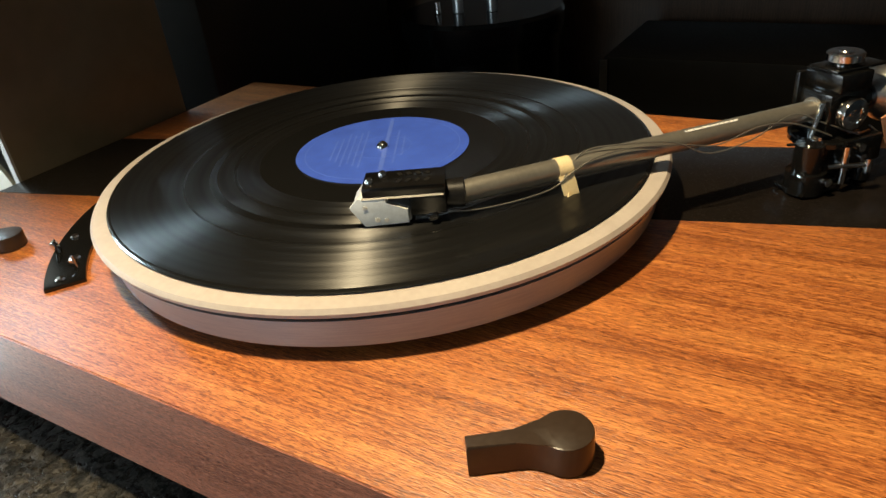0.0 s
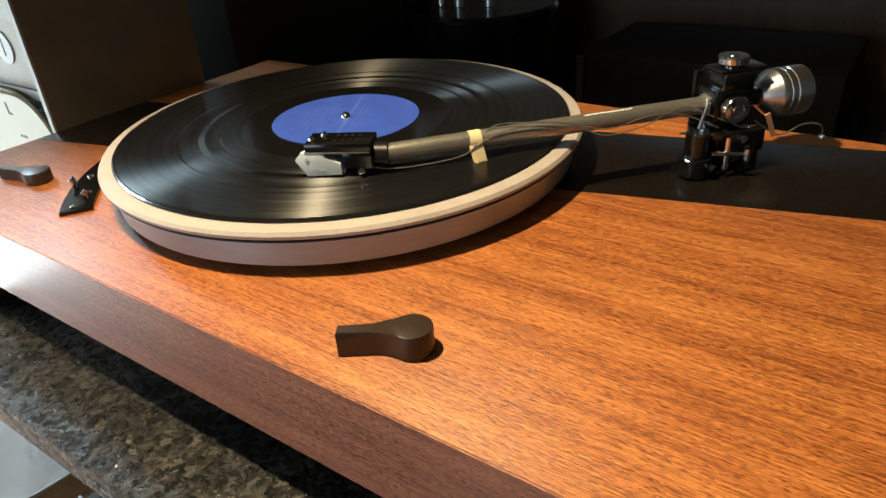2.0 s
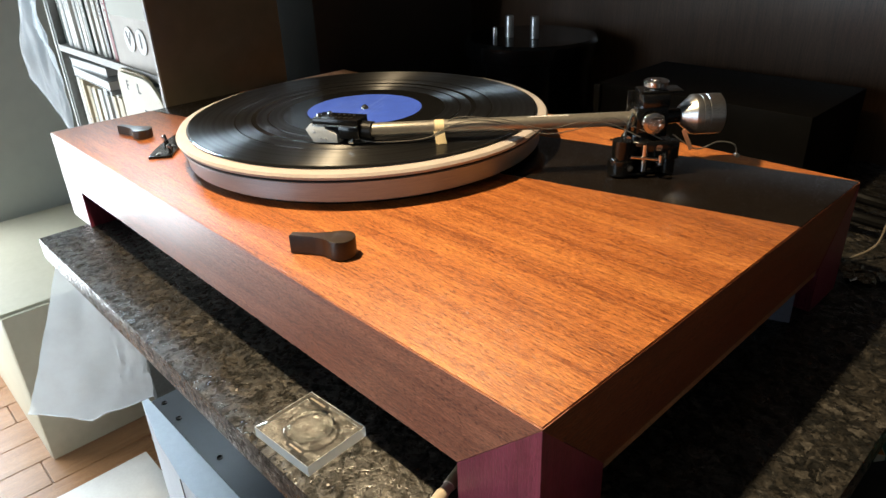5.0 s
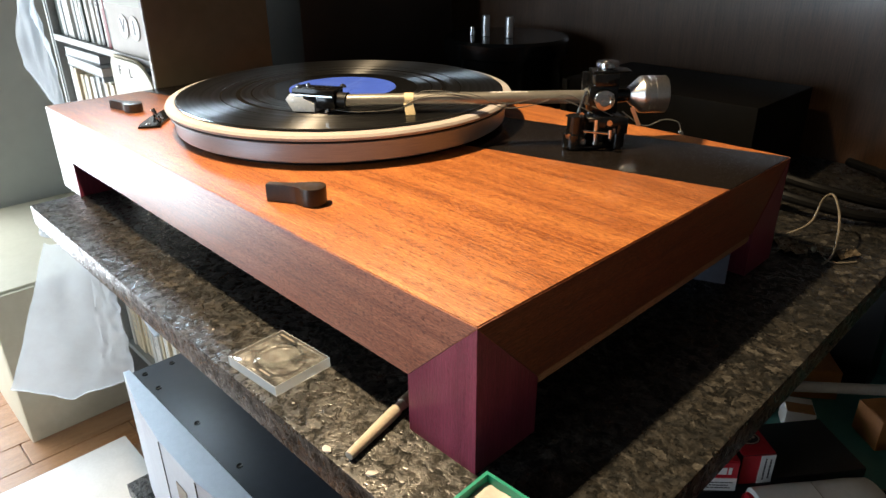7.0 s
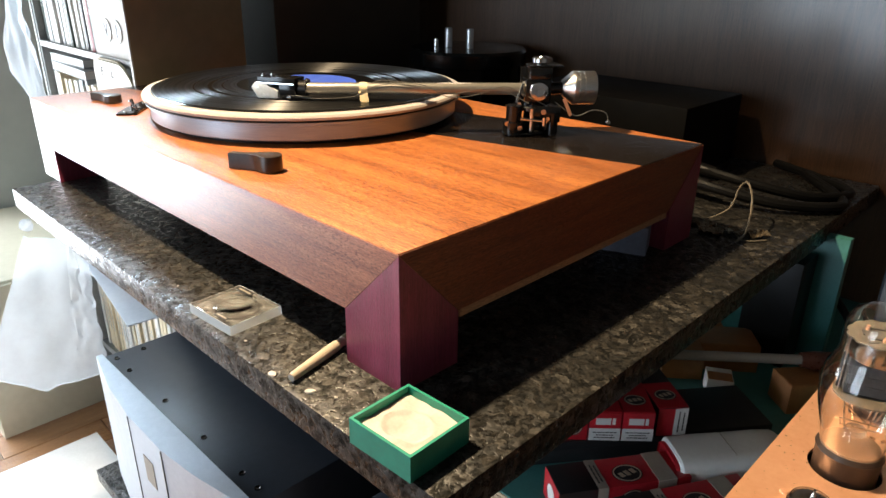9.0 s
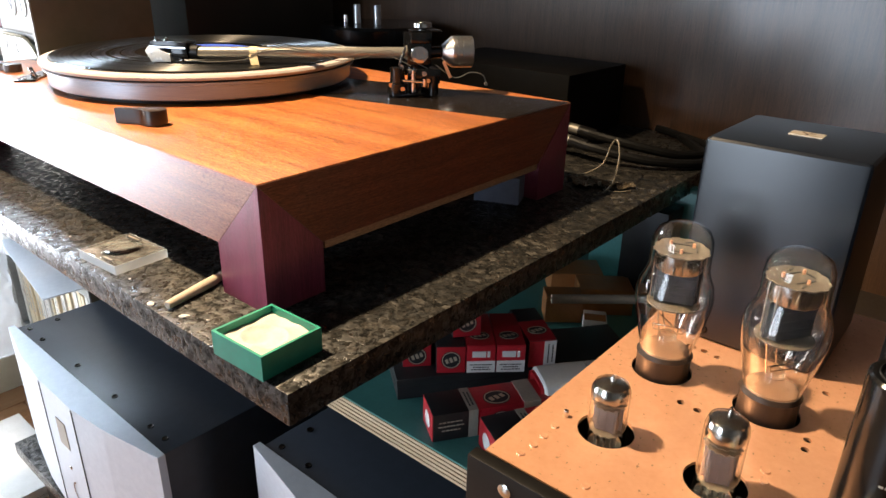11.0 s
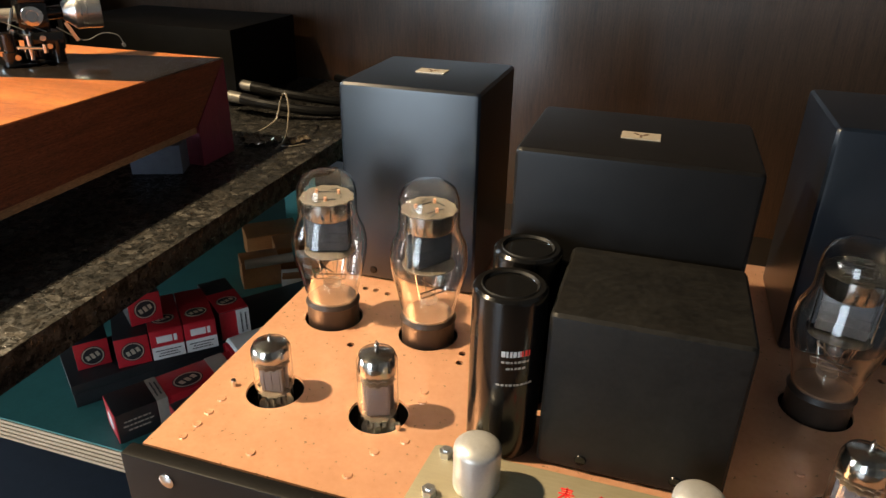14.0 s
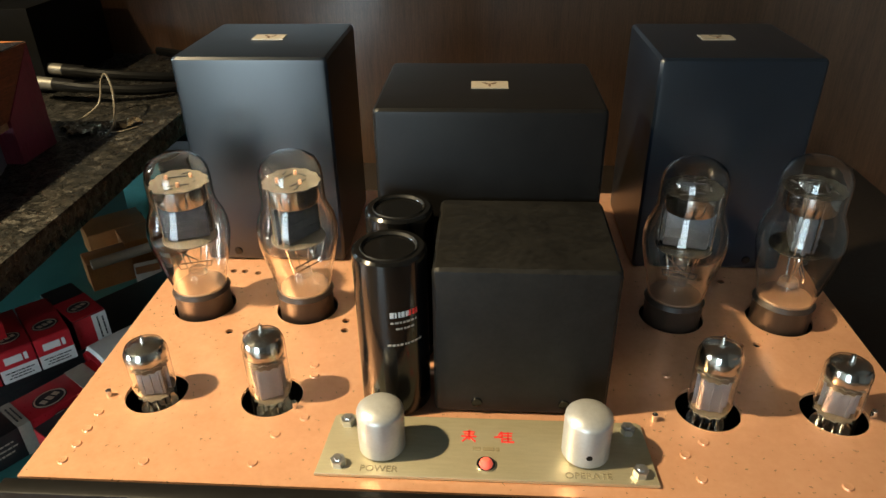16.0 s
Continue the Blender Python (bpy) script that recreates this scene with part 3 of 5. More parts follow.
def control_knob(m, high, label):
    """A lever knob: a round end with a straight pointer flaring out of it."""
    pts = [(-0.032, -0.0030), (-0.0165, -0.0030)]
    pts += [(-0.0165 + 0.010 * math.sin(radians(a)), -0.0030 - 0.0050 * (1 - math.cos(radians(a)))) for a in (25, 45, 62)]
    pts += [(0.0090 * math.cos(radians(a)), 0.0090 * math.sin(radians(a))) for a in range(-135, 136, 15)]
    pts += [(x, -y) for x, y in reversed(pts[:5])]
    k = part("control_knob", prism(pts, 0.0008, high, 0.0008), KNOB_BROWN, turntable, label, at=world_of(turntable).inverted() @ m)
    part("shaft", lathe([(0, 0), (0.004, 0), (0.004, 0.002), (0, 0.002)], 16), CHROME, k)


control_knob(pose(0.0515, 0.2370, TOP, 0, 0, 34), 0.0126, "dark brown lever knob at the front of the top")
control_knob(pose(-0.292, 0.256, TOP, 0, 0, 17), 0.0088, "dark brown lever knob near the cabinet")

# tonearm: x runs from the pivot to the cartridge
PIV = Vector((0.1045, 0.4845, 0.1278))
ax = Vector((CX + 0.078 - PIV.x, 0.325 - PIV.y, 0)).normalized()
ay = Vector((0, 0, 1)).cross(ax)
ARM = Matrix(((ax.x, ay.x, 0, PIV.x), (ax.y, ay.y, 0, PIV.y), (0, 0, 1, PIV.z), (0, 0, 0, 1)))
tonearm = part("tonearm", joined(rod((0.010, 0, 0), (0.207, 0, 0), 0.0052, 24), rod((0.004, 0, 0), (0.012, 0, 0), 0.0068, 24)), ARM_METAL, turntable, "grey tapered metal tonearm with wires taped to it", at=world_of(turntable).inverted() @ ARM)
part("pivot_block", cuboid(-0.012, 0.011, -0.010, 0.0105, -0.012, 0.010, 0.0012), BLACK_GLOSS, tonearm, "glossy black pivot housing")
part("bearing_yoke", cuboid(-0.012, 0.008, -0.0120, 0.0120, 0.0101, 0.0200, 0.001), BLACK_GLOSS, tonearm)
part("top_plate", cuboid(-0.022, 0.009, -0.009, 0.009, 0.0201, 0.0217, 0.0006), BLACK_GLOSS, tonearm)
part("cheek_plate", cuboid(-0.012, 0.013, -0.013, -0.0101, -0.016, 0.018, 0.0006), BLACK_GLOSS, tonearm)
part("column", rod((0, 0, -0.0121), (0, 0, -0.0383), 0.0105, 24), BLACK_GLOSS, tonearm, "glossy black arm column")
part("column_flange", lathe([(0.0106, -0.018), (0.0172, -0.018), (0.0180, -0.0172), (0.0180, -0.0148), (0.0172, -0.014), (0.0106, -0.014)], 32, True), BLACK_GLOSS, tonearm)
part("base_plate", joined(lathe([(0, -0.0383), (0.0150, -0.0383), (0.0150, -0.036), (0.0140, -0.035), (0, -0.035)], 32), cuboid(0.004, 0.029, 0.0, 0.020, -0.0383, -0.0365, 0.0006)), BLACK_GLOSS, tonearm)
part("lift_post", joined(rod((0.021, 0.012, -0.0383), (0.021, 0.012, -0.027), 0.0098, 24), rod((0.021, 0.012, -0.027), (0.021, 0.012, -0.0125), 0.0072, 24)), BLACK_GLOSS, tonearm, "black arm-lift cylinder")
part("lift_screw", rod((0.0065, 0.021, -0.034), (0.0065, 0.021, -0.014), 0.0022, 12), CHROME, tonearm)
part("lift_lever", joined(rod((0.016, 0.020, -0.0235), (-0.004, 0.026, -0.0245), 0.0013, 10), rod((-0.004, 0.026, -0.028), (-0.004, 0.026, -0.021), 0.002, 12)), CHROME, tonearm, "small chrome lift lever")
part("arm_rest_rod", joined(rod((0.019, 0.009, -0.011), (0.013, 0.0075, 0.006), 0.0014, 10), rod((0.028, 0.004, -0.0145), (-0.014, 0.016, -0.0155), 0.0008, 8)), CHROME, tonearm)
for p, r in (((0.028, 0.017, -0.028), 0.0022), ((0.017, 0.0215, -0.031), 0.0022), ((-0.004, 0.019, -0.017), 0.0024), ((-0.013, 0.016, -0.019), 0.0022), ((-0.008, 0.0175, -0.024), 0.0022), ((0.017, 0.011, -0.0115), 0.0018)):
    part("set_screw", rod((p[0], p[1] - 0.002, p[2]), (p[0], p[1] + 0.0022, p[2]), r, 12), CHROME, tonearm)
part("side_block", joined(cuboid(-0.020, 0.004, 0.010, 0.0185, -0.027, -0.013, 0.001), rod((-0.014, 0.014, -0.0383), (-0.014, 0.014, -0.02), 0.005, 16)), BLACK_GLOSS, tonearm)
wheel = part("bearing_cap", turned(lathe([(0, 0.0045), (0.0022, 0.0045), (0.0024, 0.0036), (0.0045, 0.0036), (0.0048, 0.0046), (0.0078, 0.0044), (0.0084, 0.0034), (0.0084, 0), (0, 0)], 40), pose(0, 0.0122, 0, -90)), CHROME, tonearm, "polished round bearing cap")
part("thumb_nut", turned(lathe([(0, 0.0325), (0.0035, 0.0325), (0.004, 0.0318), (0.0082, 0.0318), (0.009, 0.031), (0.009, 0.0278), (0.0082, 0.0272), (0.0048, 0.027), (0.0045, 0.0255), (0, 0.0255)], 40), Matrix.Translation((-0.004, 0, -0.0038))), CHROME, tonearm, "knurled steel thumb nut")
part("counterweight", turned(lathe([(0, 0), (0.007, 0), (0.0144, 0.0115), (0.0149, 0.0125), (0.0149, 0.0175), (0.0144, 0.0179), (0.0144, 0.0185), (0.0149, 0.0189), (0.0149, 0.0235), (0.0144, 0.0239), (0.0144, 0.0245), (0.0149, 0.0249), (0.0149, 0.038), (0.0141, 0.0388), (0, 0.0388)], 48), pose(-0.0235, 0, 0.001, 0, -90) @ Matrix.Diagonal((1, 1, 0.77, 1))), ALU, tonearm, "turned aluminium counterweight with two grooves")
part("counterweight_shaft", rod((-0.010, 0, 0), (-0.026, 0, 0.001), 0.0055, 20), BLACK_GLOSS, tonearm)
part("anti_skate_wire", joined(tube_path([(-0.016, 0.012, -0.010), (-0.035, 0.012, -0.022), (-0.05, 0.013, -0.017), (-0.062, 0.014, -0.019), (-0.066, 0.013, -0.027)], 0.0005, 6), rod((-0.066, 0.011, -0.028), (-0.066, 0.015, -0.028), 0.0016, 10)), WIRE, tonearm)
part("anti_skate_vane", turned(cuboid(-0.0015, 0.0015, -0.0004, 0.0004, -0.011, 0.006), pose(-0.026, 0.013, -0.012, 0, 25)), COPPER, tonearm, "small copper-coloured vane")
part("arm_print", turned(bars([(0.03, 0)], 0.0012, 0.0006, 4), pose(0.075, 0.0018, 0.00495, -20)), BOX_WHITE, tonearm)
HEAD = pose(0.207, 0, 0, 0, 0, -20)
collar = part("collar", turned(rod((-0.002, 0, 0), (0.009, 0, 0), 0.0066, 24), HEAD), BLACK_SATIN, tonearm)
shell = part("headshell", turned(joined(
    cuboid(0.006, 0.043, -0.0092, 0.0092, 0.0042, 0.0092, 0.0006), cuboid(0.006, 0.0225, -0.0088, 0.0088, -0.0055, 0.0045, 0.0008)), HEAD), BLACK_GLOSS, tonearm, "black slotted headshell")
part("headshell_edge", turned(cuboid(0.007, 0.0435, 0.0092, 0.0096, 0.0038, 0.0048), HEAD), CHROME, tonearm)
poly = [(0.0495, 0.000), (0.0455, 0.0045), (0.033, 0.0038), (0.033, 0.0015), (0.0235, -0.002), (0.0235, -0.0087), (0.0435, -0.0095)]
STAND = Matrix(((1, 0, 0, 0), (0, 0, 1, 0), (0, 1, 0, 0), (0, 0, 0, 1)))
part("cartridge_shell", turned(prism(poly, 0.0068, 0.0094, 0.0003), HEAD @ STAND), CART_WHITE, tonearm, "pale grey angular cartridge shell")
part("cartridge_body", turned(prism([(u - 0.001, w) for u, w in poly], -0.0085, 0.0068), HEAD @ STAND), CART_WHITE, tonearm)
part("stylus", turned(joined(cuboid(0.030, 0.036, -0.002, 0.002, -0.0118, -0.0094), rod((0.034, 0, -0.0105), (0.0385, 0, -0.0123), 0.0004, 6)), HEAD), BLACK_SATIN, tonearm)
for u, w in ((0.0425, 0.0), (0.0375, -0.0063), (0.0335, -0.0067)):
    part("shell_screw", turned(rod((u, 0.0093, w), (u, 0.0098, w), 0.0011, 12), HEAD), ALU_DULL, tonearm)
for u, v in ((0.040, 0.003), (0.0345, -0.004)):
    part("mount_screw", turned(lathe([(0, 0.0024), (0.0012, 0.0022), (0.002, 0.001), (0.002, 0), (0, 0)], 16), HEAD @ Matrix.Translation((u, v, 0.0092))), CHROME, tonearm)
for i in range(4):
    for j in range(2):
        part("vent_slot", turned(cuboid(-0.0009, 0.0009, -0.0016, 0.0016, 0, 0.0003), HEAD @ pose(0.014 + 0.0042 * i, -0.004 + 0.0075 * j, 0.0092, 0, 0, 30 * (-1) ** j)), BLACK_DUST, tonearm)
part("pin", turned(joined(rod((0.0225, 0.004, -0.004), (0.0165, 0.006, -0.0045), 0.0007, 8), rod((0.0225, -0.003, -0.0065), (0.015, 0.002, -0.0075), 0.0007, 8), rod((0.014, 0.0088, -0.0075), (0.0105, 0.0092, -0.0065), 0.0014, 10)), HEAD), CHROME, tonearm)
part("arm_wire", tube_path([(0.222, -0.002, -0.006), (0.205, 0.004, -0.008), (0.185, 0.007, -0.0075), (0.165, 0.0065, -0.006), (0.155, 0.0062, -0.001), (0.14, 0.005, 0.004), (0.12, 0.0052, 0.0045), (0.095, 0.007, 0.001), (0.075, 0.0075, -0.003), (0.05, 0.0068, 0.001), (0.03, 0.009, -0.001), (0.008, 0.012, -0.011)], 0.00036, 6), WIRE, tonearm, "thin silver wires along the arm")
part("arm_wire", tube_path([(0.158, 0.0062, -0.002), (0.145, 0.0015, 0.0066), (0.125, 0.0035, 0.0066), (0.1, 0.0065, 0.0032), (0.08, 0.0085, -0.006), (0.055, 0.0085, -0.004), (0.03, 0.0062, 0.003), (0.012, 0.0095, -0.004), (-0.008, 0.014, -0.013)], 0.00036, 6), WIRE, tonearm)
bm = rod((0.1525, 0, 0), (0.1595, 0, 0), 0.0055, 28)
part("tape", joined(bm, turned(cuboid(-0.0035, 0.0042, -0.0003, 0.0003, -0.0125, 0.001, 0.0001), pose(0.156, 0.0056, -0.002, 14, 10)), turned(cuboid(-0.005, 0.005, -0.0003, 0.0003, -0.010, 0.001), pose(0.1535, 0.0088, -0.0130, 35, -42))), TAPE, tonearm, "strip of yellowed masking tape")

# ---- the record ----
record = thing("record", Matrix.Translation((CX, CY, TOP + 0.0035 + 0.0240)), "black long-playing record with a blue label on the platter", "record")
prof = [(0.0036, 0.0022), (0.0505, 0.0022), (0.0508, 0.0018), (0.0600, 0.0018), (0.1455, 0.0018), (0.1485, 0.0023), (0.1505, 0.0014), (0.1485, 0.0002), (0.0036, 0.0)]
part("disc", lathe(prof, 160, True), VINYL, record)
label_disc = part("paper_label", lathe([(0.0037, 0.0024), (0.0500, 0.0024), (0.0500, 0.0020), (0.0037, 0.0020)], 96, True), LABEL_BLUE, record, "blue paper label with pale print")
part("label_print", turned(bars([(0.03, 0.012), (0.05, 0.008), (0.056, -0.011), (0.050, -0.0145), (0.044, -0.018), (0.05, -0.0215), (0.036, -0.025), (0.03, -0.0285)], 0.0011, 0.0006, 9, 0.00006), pose(0, 0, 0.0024, 0, 0, -62)), LABEL_INK_GLINT, label_disc)
# two printed rings, plus a bar painting the diagonal highlight through the spindle
part("label_rings_and_glint", joined(lathe([(0.0445, 0.00246), (0.0450, 0.00246), (0.0450, 0.0024), (0.0445, 0.0024)], 96, True), lathe([(0.0165, 0.00246), (0.0168, 0.00246), (0.0168, 0.0024), (0.0165, 0.0024)], 64, True), turned(cuboid(-0.044, 0.044, -0.0012, 0.0012, 0.00236, 0.00247), pose(0, 0.004, 0, 0, 0, -62))), LABEL_INK_GLINT, label_disc)

# ---- valve amplifier ----
AMX, AMY, DECK = 0.614, 0.225, -0.037
amp = thing("valve_amplifier", pose(AMX, AMY, -0.15), "copper-decked valve amplifier with black transformer covers", "amplifier")
SMALL = [(-0.1795, 0.062), (-0.1155, 0.062), (0.1155, 0.062), (0.1795, 0.062)]
BIG = [(-0.183, 0.146), (-0.1155, 0.146), (0.1155, 0.146), (0.1815, 0.146)]
PINS = [(-0.178, 0.188), (-0.170, 0.188), (-0.160, 0.186), (-0.158, 0.118), (-0.147, 0.117), (-0.138, 0.118), (-0.088, 0.132), (-0.087, 0.122), (0.088, 0.19), (0.146, 0.188), (0.158, 0.187), (0.139, 0.118), (0.149, 0.117), (0.159, 0.118), (-0.092, 0.19)]
bm = bmesh.new()
def loop(points):
    vs = [bm.verts.new((x, y, 0.113)) for x, y in points]
    for i in range(len(vs)):
        bm.edges.new((vs[i], vs[(i + 1) % len(vs)]))
def ring(cx, cy, r, n):
    return [(cx + r * math.cos(2 * math.pi * i / n), cy + r * math.sin(2 * math.pi * i / n)) for i in range(n)]
loop([(-0.2215, 0.0015), (0.2215, 0.0015), (0.2215, 0.325), (-0.2215, 0.325)])
for x, y in SMALL:
    loop(ring(x, y, 0.0165, 32))
for x, y in BIG:
    loop(ring(x, y, 0.0195, 32))
for x, y in PINS:
    loop(ring(x, y, 0.0024, 10))
bmesh.ops.triangle_fill(bm, use_beauty=True, use_dissolve=False, edges=list(bm.edges))
ext = bmesh.ops.extrude_face_region(bm, geom=list(bm.faces))
bmesh.ops.translate(bm, vec=(0, 0, -0.002), verts=[g for g in ext["geom"] if isinstance(g, bmesh.types.BMVert)])
deck = part("deck", bm, COPPER, amp, "hammered copper top plate with round holes", False)
part("chassis", joined(cuboid(-0.222, 0.222, 0.0, 0.326, 0.012, 0.075), cuboid(-0.222, -0.2165, 0.0, 0.326, 0.075, 0.1105), cuboid(0.2165, 0.222, 0.0, 0.326, 0.075, 0.1105), cuboid(-0.2165, 0.2165, 0.0, 0.004, 0.075, 0.1105), cuboid(-0.2165, 0.2165, 0.32, 0.326, 0.075, 0.1105)), BLACK_SATIN, amp, "black steel chassis")
front = part("front_panel", cuboid(-0.226, 0.226, -0.0095, -0.0005, 0.006, 0.1145, 0.0012), BLACK_SATIN, amp, "thick black front panel")
for sx in (-0.2, 0.2):
    part("panel_screw", turned(lathe([(0, 0.0016), (0.0018, 0.0016), (0.0042, 0.0006), (0.0042, 0), (0, 0)], 20), pose(sx, -0.0095, 0.104, 90)), CHROME, front)
for sx, sy in ((-0.19, 0.03), (0.19, 0.03), (-0.19, 0.29), (0.19, 0.29)):
    part("rubber_foot", turned(lathe([(0, 0.012), (0.016, 0.012), (0.014, 0), (0, 0)], 24), Matrix.Translation((sx, sy, 0))), BLACK_SATIN, amp)


def cover(x0, x1, y0, y1, high, material, label):
    c = part("transformer_cover", cuboid(x0, x1, y0, y1, 0.1132, high, 0.0042, 3), material, amp, label)
    for x in (x0 + 0.022, x1 - 0.022):
        part("cover_screw", turned(lathe([(0, 0.0010), (0.0026, 0.0008), (0.003, 0), (0, 0)], 14), pose(x, y0, 0.121, 90)), BLACK_GLOSS, c)
    return c


def badge(parent, x, y, z):
    b = part("badge", cuboid(x - 0.0105, x + 0.0105, y - 0.0065, y + 0.0065, z, z + 0.0006), GOLD_TAG, parent, "pale gold rectangular badge")
    part("badge_mark", turned(joined(turned(cuboid(-0.0008, 0.0008, -0.001, 0.003, 0, 0.0002), pose(-0.0018, 0.0012, 0, 0, 0, 40)), turned(cuboid(-0.0008, 0.0008, -0.001, 0.003, 0, 0.0002), pose(0.0018, 0.0012, 0, 0, 0, -40)), cuboid(-0.0007, 0.0007, -0.004, 0.001, 0, 0.0002)), Matrix.Translation((x, y, z + 0.0006))), TAG_INK, b)


for sx in (-1, 1):
    xa, xb = sorted((sx * 0.200, sx * 0.101))
    c = cover(xa, xb, 0.203, 0.303, 0.259, BLUE_BLACK, "tall blue-black enamelled transformer cover")
    badge(c, sx * 0.1495 - 0.0015, 0.256, 0.259)
c = cover(-0.063, 0.061, 0.1305, 0.224, 0.251, BLACK_SATIN, "wide black enamelled transformer cover")
badge(c, -0.001, 0.173, 0.251)
cover(-0.0270, 0.0615, 0.0530, 0.128, 0.2010, BLACK_DUST, "dusty black choke cover")
for y in (0.066, 0.108):
    cap = part("capacitor", turned(lathe([(0, 0.0905), (0.0125, 0.0905), (0.0132, 0.0915), (0.0165, 0.0918), (0.0178, 0.0905), (0.018, 0.089), (0.018, 0.001), (0.0172, 0), (0, 0)], 48), Matrix.Translation((-0.0478, y, 0.1135))), BLACK_GLOSS, amp, "glossy black sleeved capacitor can")
    part("rim", turned(lathe([(0.0126, 0.0910), (0.0135, 0.0922), (0.0142, 0.0912)], 48), Matrix.Translation((-0.0478, y, 0.1135))), BLACK_DUST, cap)
    # printed lines follow the curve of the can
    for rows, z, mat in (((-58, -40), 0.0640, RED_INK), ((-86, -60), 0.0640, BOX_WHITE), ((-86, -42), 0.0595, BOX_GREY), ((-78, -52), 0.0560, BOX_GREY), ((-92, -36), 0.0465, BOX_GREY)):
        bm = bmesh.new()
        rnd, a = random.Random(int(z * 1000) + rows[0]), rows[0]
        while a < rows[1]:
            w = rnd.uniform(3, 6)
            q = []
            for aa, zz in ((a, -1), (a + w, -1), (a + w, 1), (a, 1)):
                h = 0.0016 if z == 0.0640 else 0.0006
                q.append(bm.verts.new((-0.0478 + 0.01812 * math.cos(radians(aa)), y + 0.01812 * math.sin(radians(aa)), 0.1135 + z + zz * h)))
            bm.faces.new(q)
            a += w + rnd.uniform(1.2, 2.4)
        if y < 0.1:
            part("can_print", bm, mat, cap)
        else:
            bm.free()
plate = part("name_plate", prism([(-0.0805, 0.008), (0.0795, 0.008), (0.0775, 0.046), (0.0755, 0.0475), (-0.0755, 0.0475), (-0.0775, 0.046)], 0.1134, 0.1152, 0.0005), BRASS, amp, "champagne-gold control plate")
for x, y in ((-0.070, 0.041), (0.070, 0.041), (-0.070, 0.014), (0.0715, 0.014)):
    part("plate_bolt", turned(lathe([(0, 0.0042), (0.0016, 0.0042), (0.002, 0.0036), (0.0036, 0.0036), (0.0036, 0), (0, 0)], 6), Matrix.Translation((x, y, 0.1152))), ALU_DULL, plate)
for x, word in ((-0.0505, "POWER"), (0.0475, "OPERATE")):
    k = part("knob", turned(lathe([(0, 0.0278), (0.004, 0.0276), (0.0075, 0.0268), (0.0100, 0.0252), (0.0110, 0.0240), (0.0113, 0.0226), (0.0113, 0.0014), (0.0106, 0.0008), (0, 0.0008)], 48), Matrix.Translation((x, 0.0265, 0.1152))), KNOB_SILVER, plate, "domed satin aluminium knob")
    letters("lettering", word, 0.0052, GREY_INK, plate, Matrix.Translation((x, 0.0118, 0.1153)))
part("set_screw", rod((0.0475, 0.0150, 0.1232), (0.0475, 0.0160, 0.1232), 0.0015, 12), BLACK_SATIN, plate)
part("set_screw", rod((-0.058, 0.0186, 0.1262), (-0.0576, 0.0192, 0.1262), 0.0012, 12), BLACK_SATIN, plate)
part("red_mark", turned(joined(*[turned(cuboid(-w / 2, w / 2, -0.0004, 0.0004, 0, 0.00025), pose(x, y, 0, 0, 0, a)) for x, y, w, a in (
    (-0.0085, 0.003, 0.006, 0), (-0.0085, 0.0015, 0.005, 0), (-0.0085, 0, 0.0075, 0), (-0.0085, 0.001, 0.0065, 90), (-0.0105, -0.002, 0.004, 50), (-0.0065, -0.002, 0.004, -50),
    (0.007, 0.0025, 0.003, 60), (0.0078, 0, 0.007, 90), (0.0105, 0.0028, 0.005, 0), (0.0105, 0.001, 0.0045, 0), (0.0105, -0.001, 0.0045, 0), (0.0108, -0.003, 0.006, 0), (0.0108, 0, 0.007, 90), (0.006, 0.0, 0.004, 0))]), Matrix.Translation((0, 0.0345, 0.1152))), RED_INK, plate)
part("faint_mark", turned(bars([(0.013, 0)], 0.0022, 0.001, 3), Matrix.Translation((0, 0.0265, 0.1152))), GREY_INK, plate)
part("jewel_bezel", turned(lathe([(0, 0.001), (0.0045, 0.001), (0.0045, 0), (0, 0)], 20), Matrix.Translation((0, 0.0165, 0.1152))), CHROME, plate)
part("jewel", turned(lathe([(0, 0.0042), (0.0016, 0.0038), (0.003, 0.0022), (0.0034, 0.001), (0, 0.001)], 10), Matrix.Translation((0, 0.0165, 0.1152))), JEWEL_RED, plate, "glowing red jewel lamp")
STUDS = [(-0.101, 0.0535), (0.086, 0.0525), (-0.204, 0.058), (0.198, 0.06)]
for x, y in STUDS:
    part("stud", turned(lathe([(0, 0.0042), (0.0014, 0.004), (0.0016, 0.0034), (0.0016, 0), (0, 0)], 12), Matrix.Translation((x, y, 0.113))), CHROME, deck)
RIVETS = [(-0.2035, 0.0225), (-0.2035, 0.033), (-0.2035, 0.045), (-0.112, 0.0145), (-0.106, 0.0335), (-0.205, 0.012), (-0.165, 0.013), (-0.098, 0.088), (-0.096, 0.079), (0.096, 0.029), (0.1, 0.088), (0.205, 0.035), (0.165, 0.013), (0.1, 0.0145), (0.2, 0.1), (-0.2, 0.1), (0.107, 0.038), (-0.094, 0.046)]
for x, y in RIVETS:
    part("rivet", turned(lathe([(0, 0.0008), (0.0012, 0.0006), (0.0022, 0.0008), (0.0026, 0.0), (0, 0)], 12), Matrix.Translation((x, y, 0.113))), COPPER, deck)
for x, y in SMALL:
    part("socket", turned(lathe([(0, 0.004), (0.006, 0.004), (0.0065, 0.0075), (0.0135, 0.0075), (0.0135, 0), (0, 0)], 24), Matrix.Translation((x, y, 0.0872))), BLACK_GLOSS, amp)
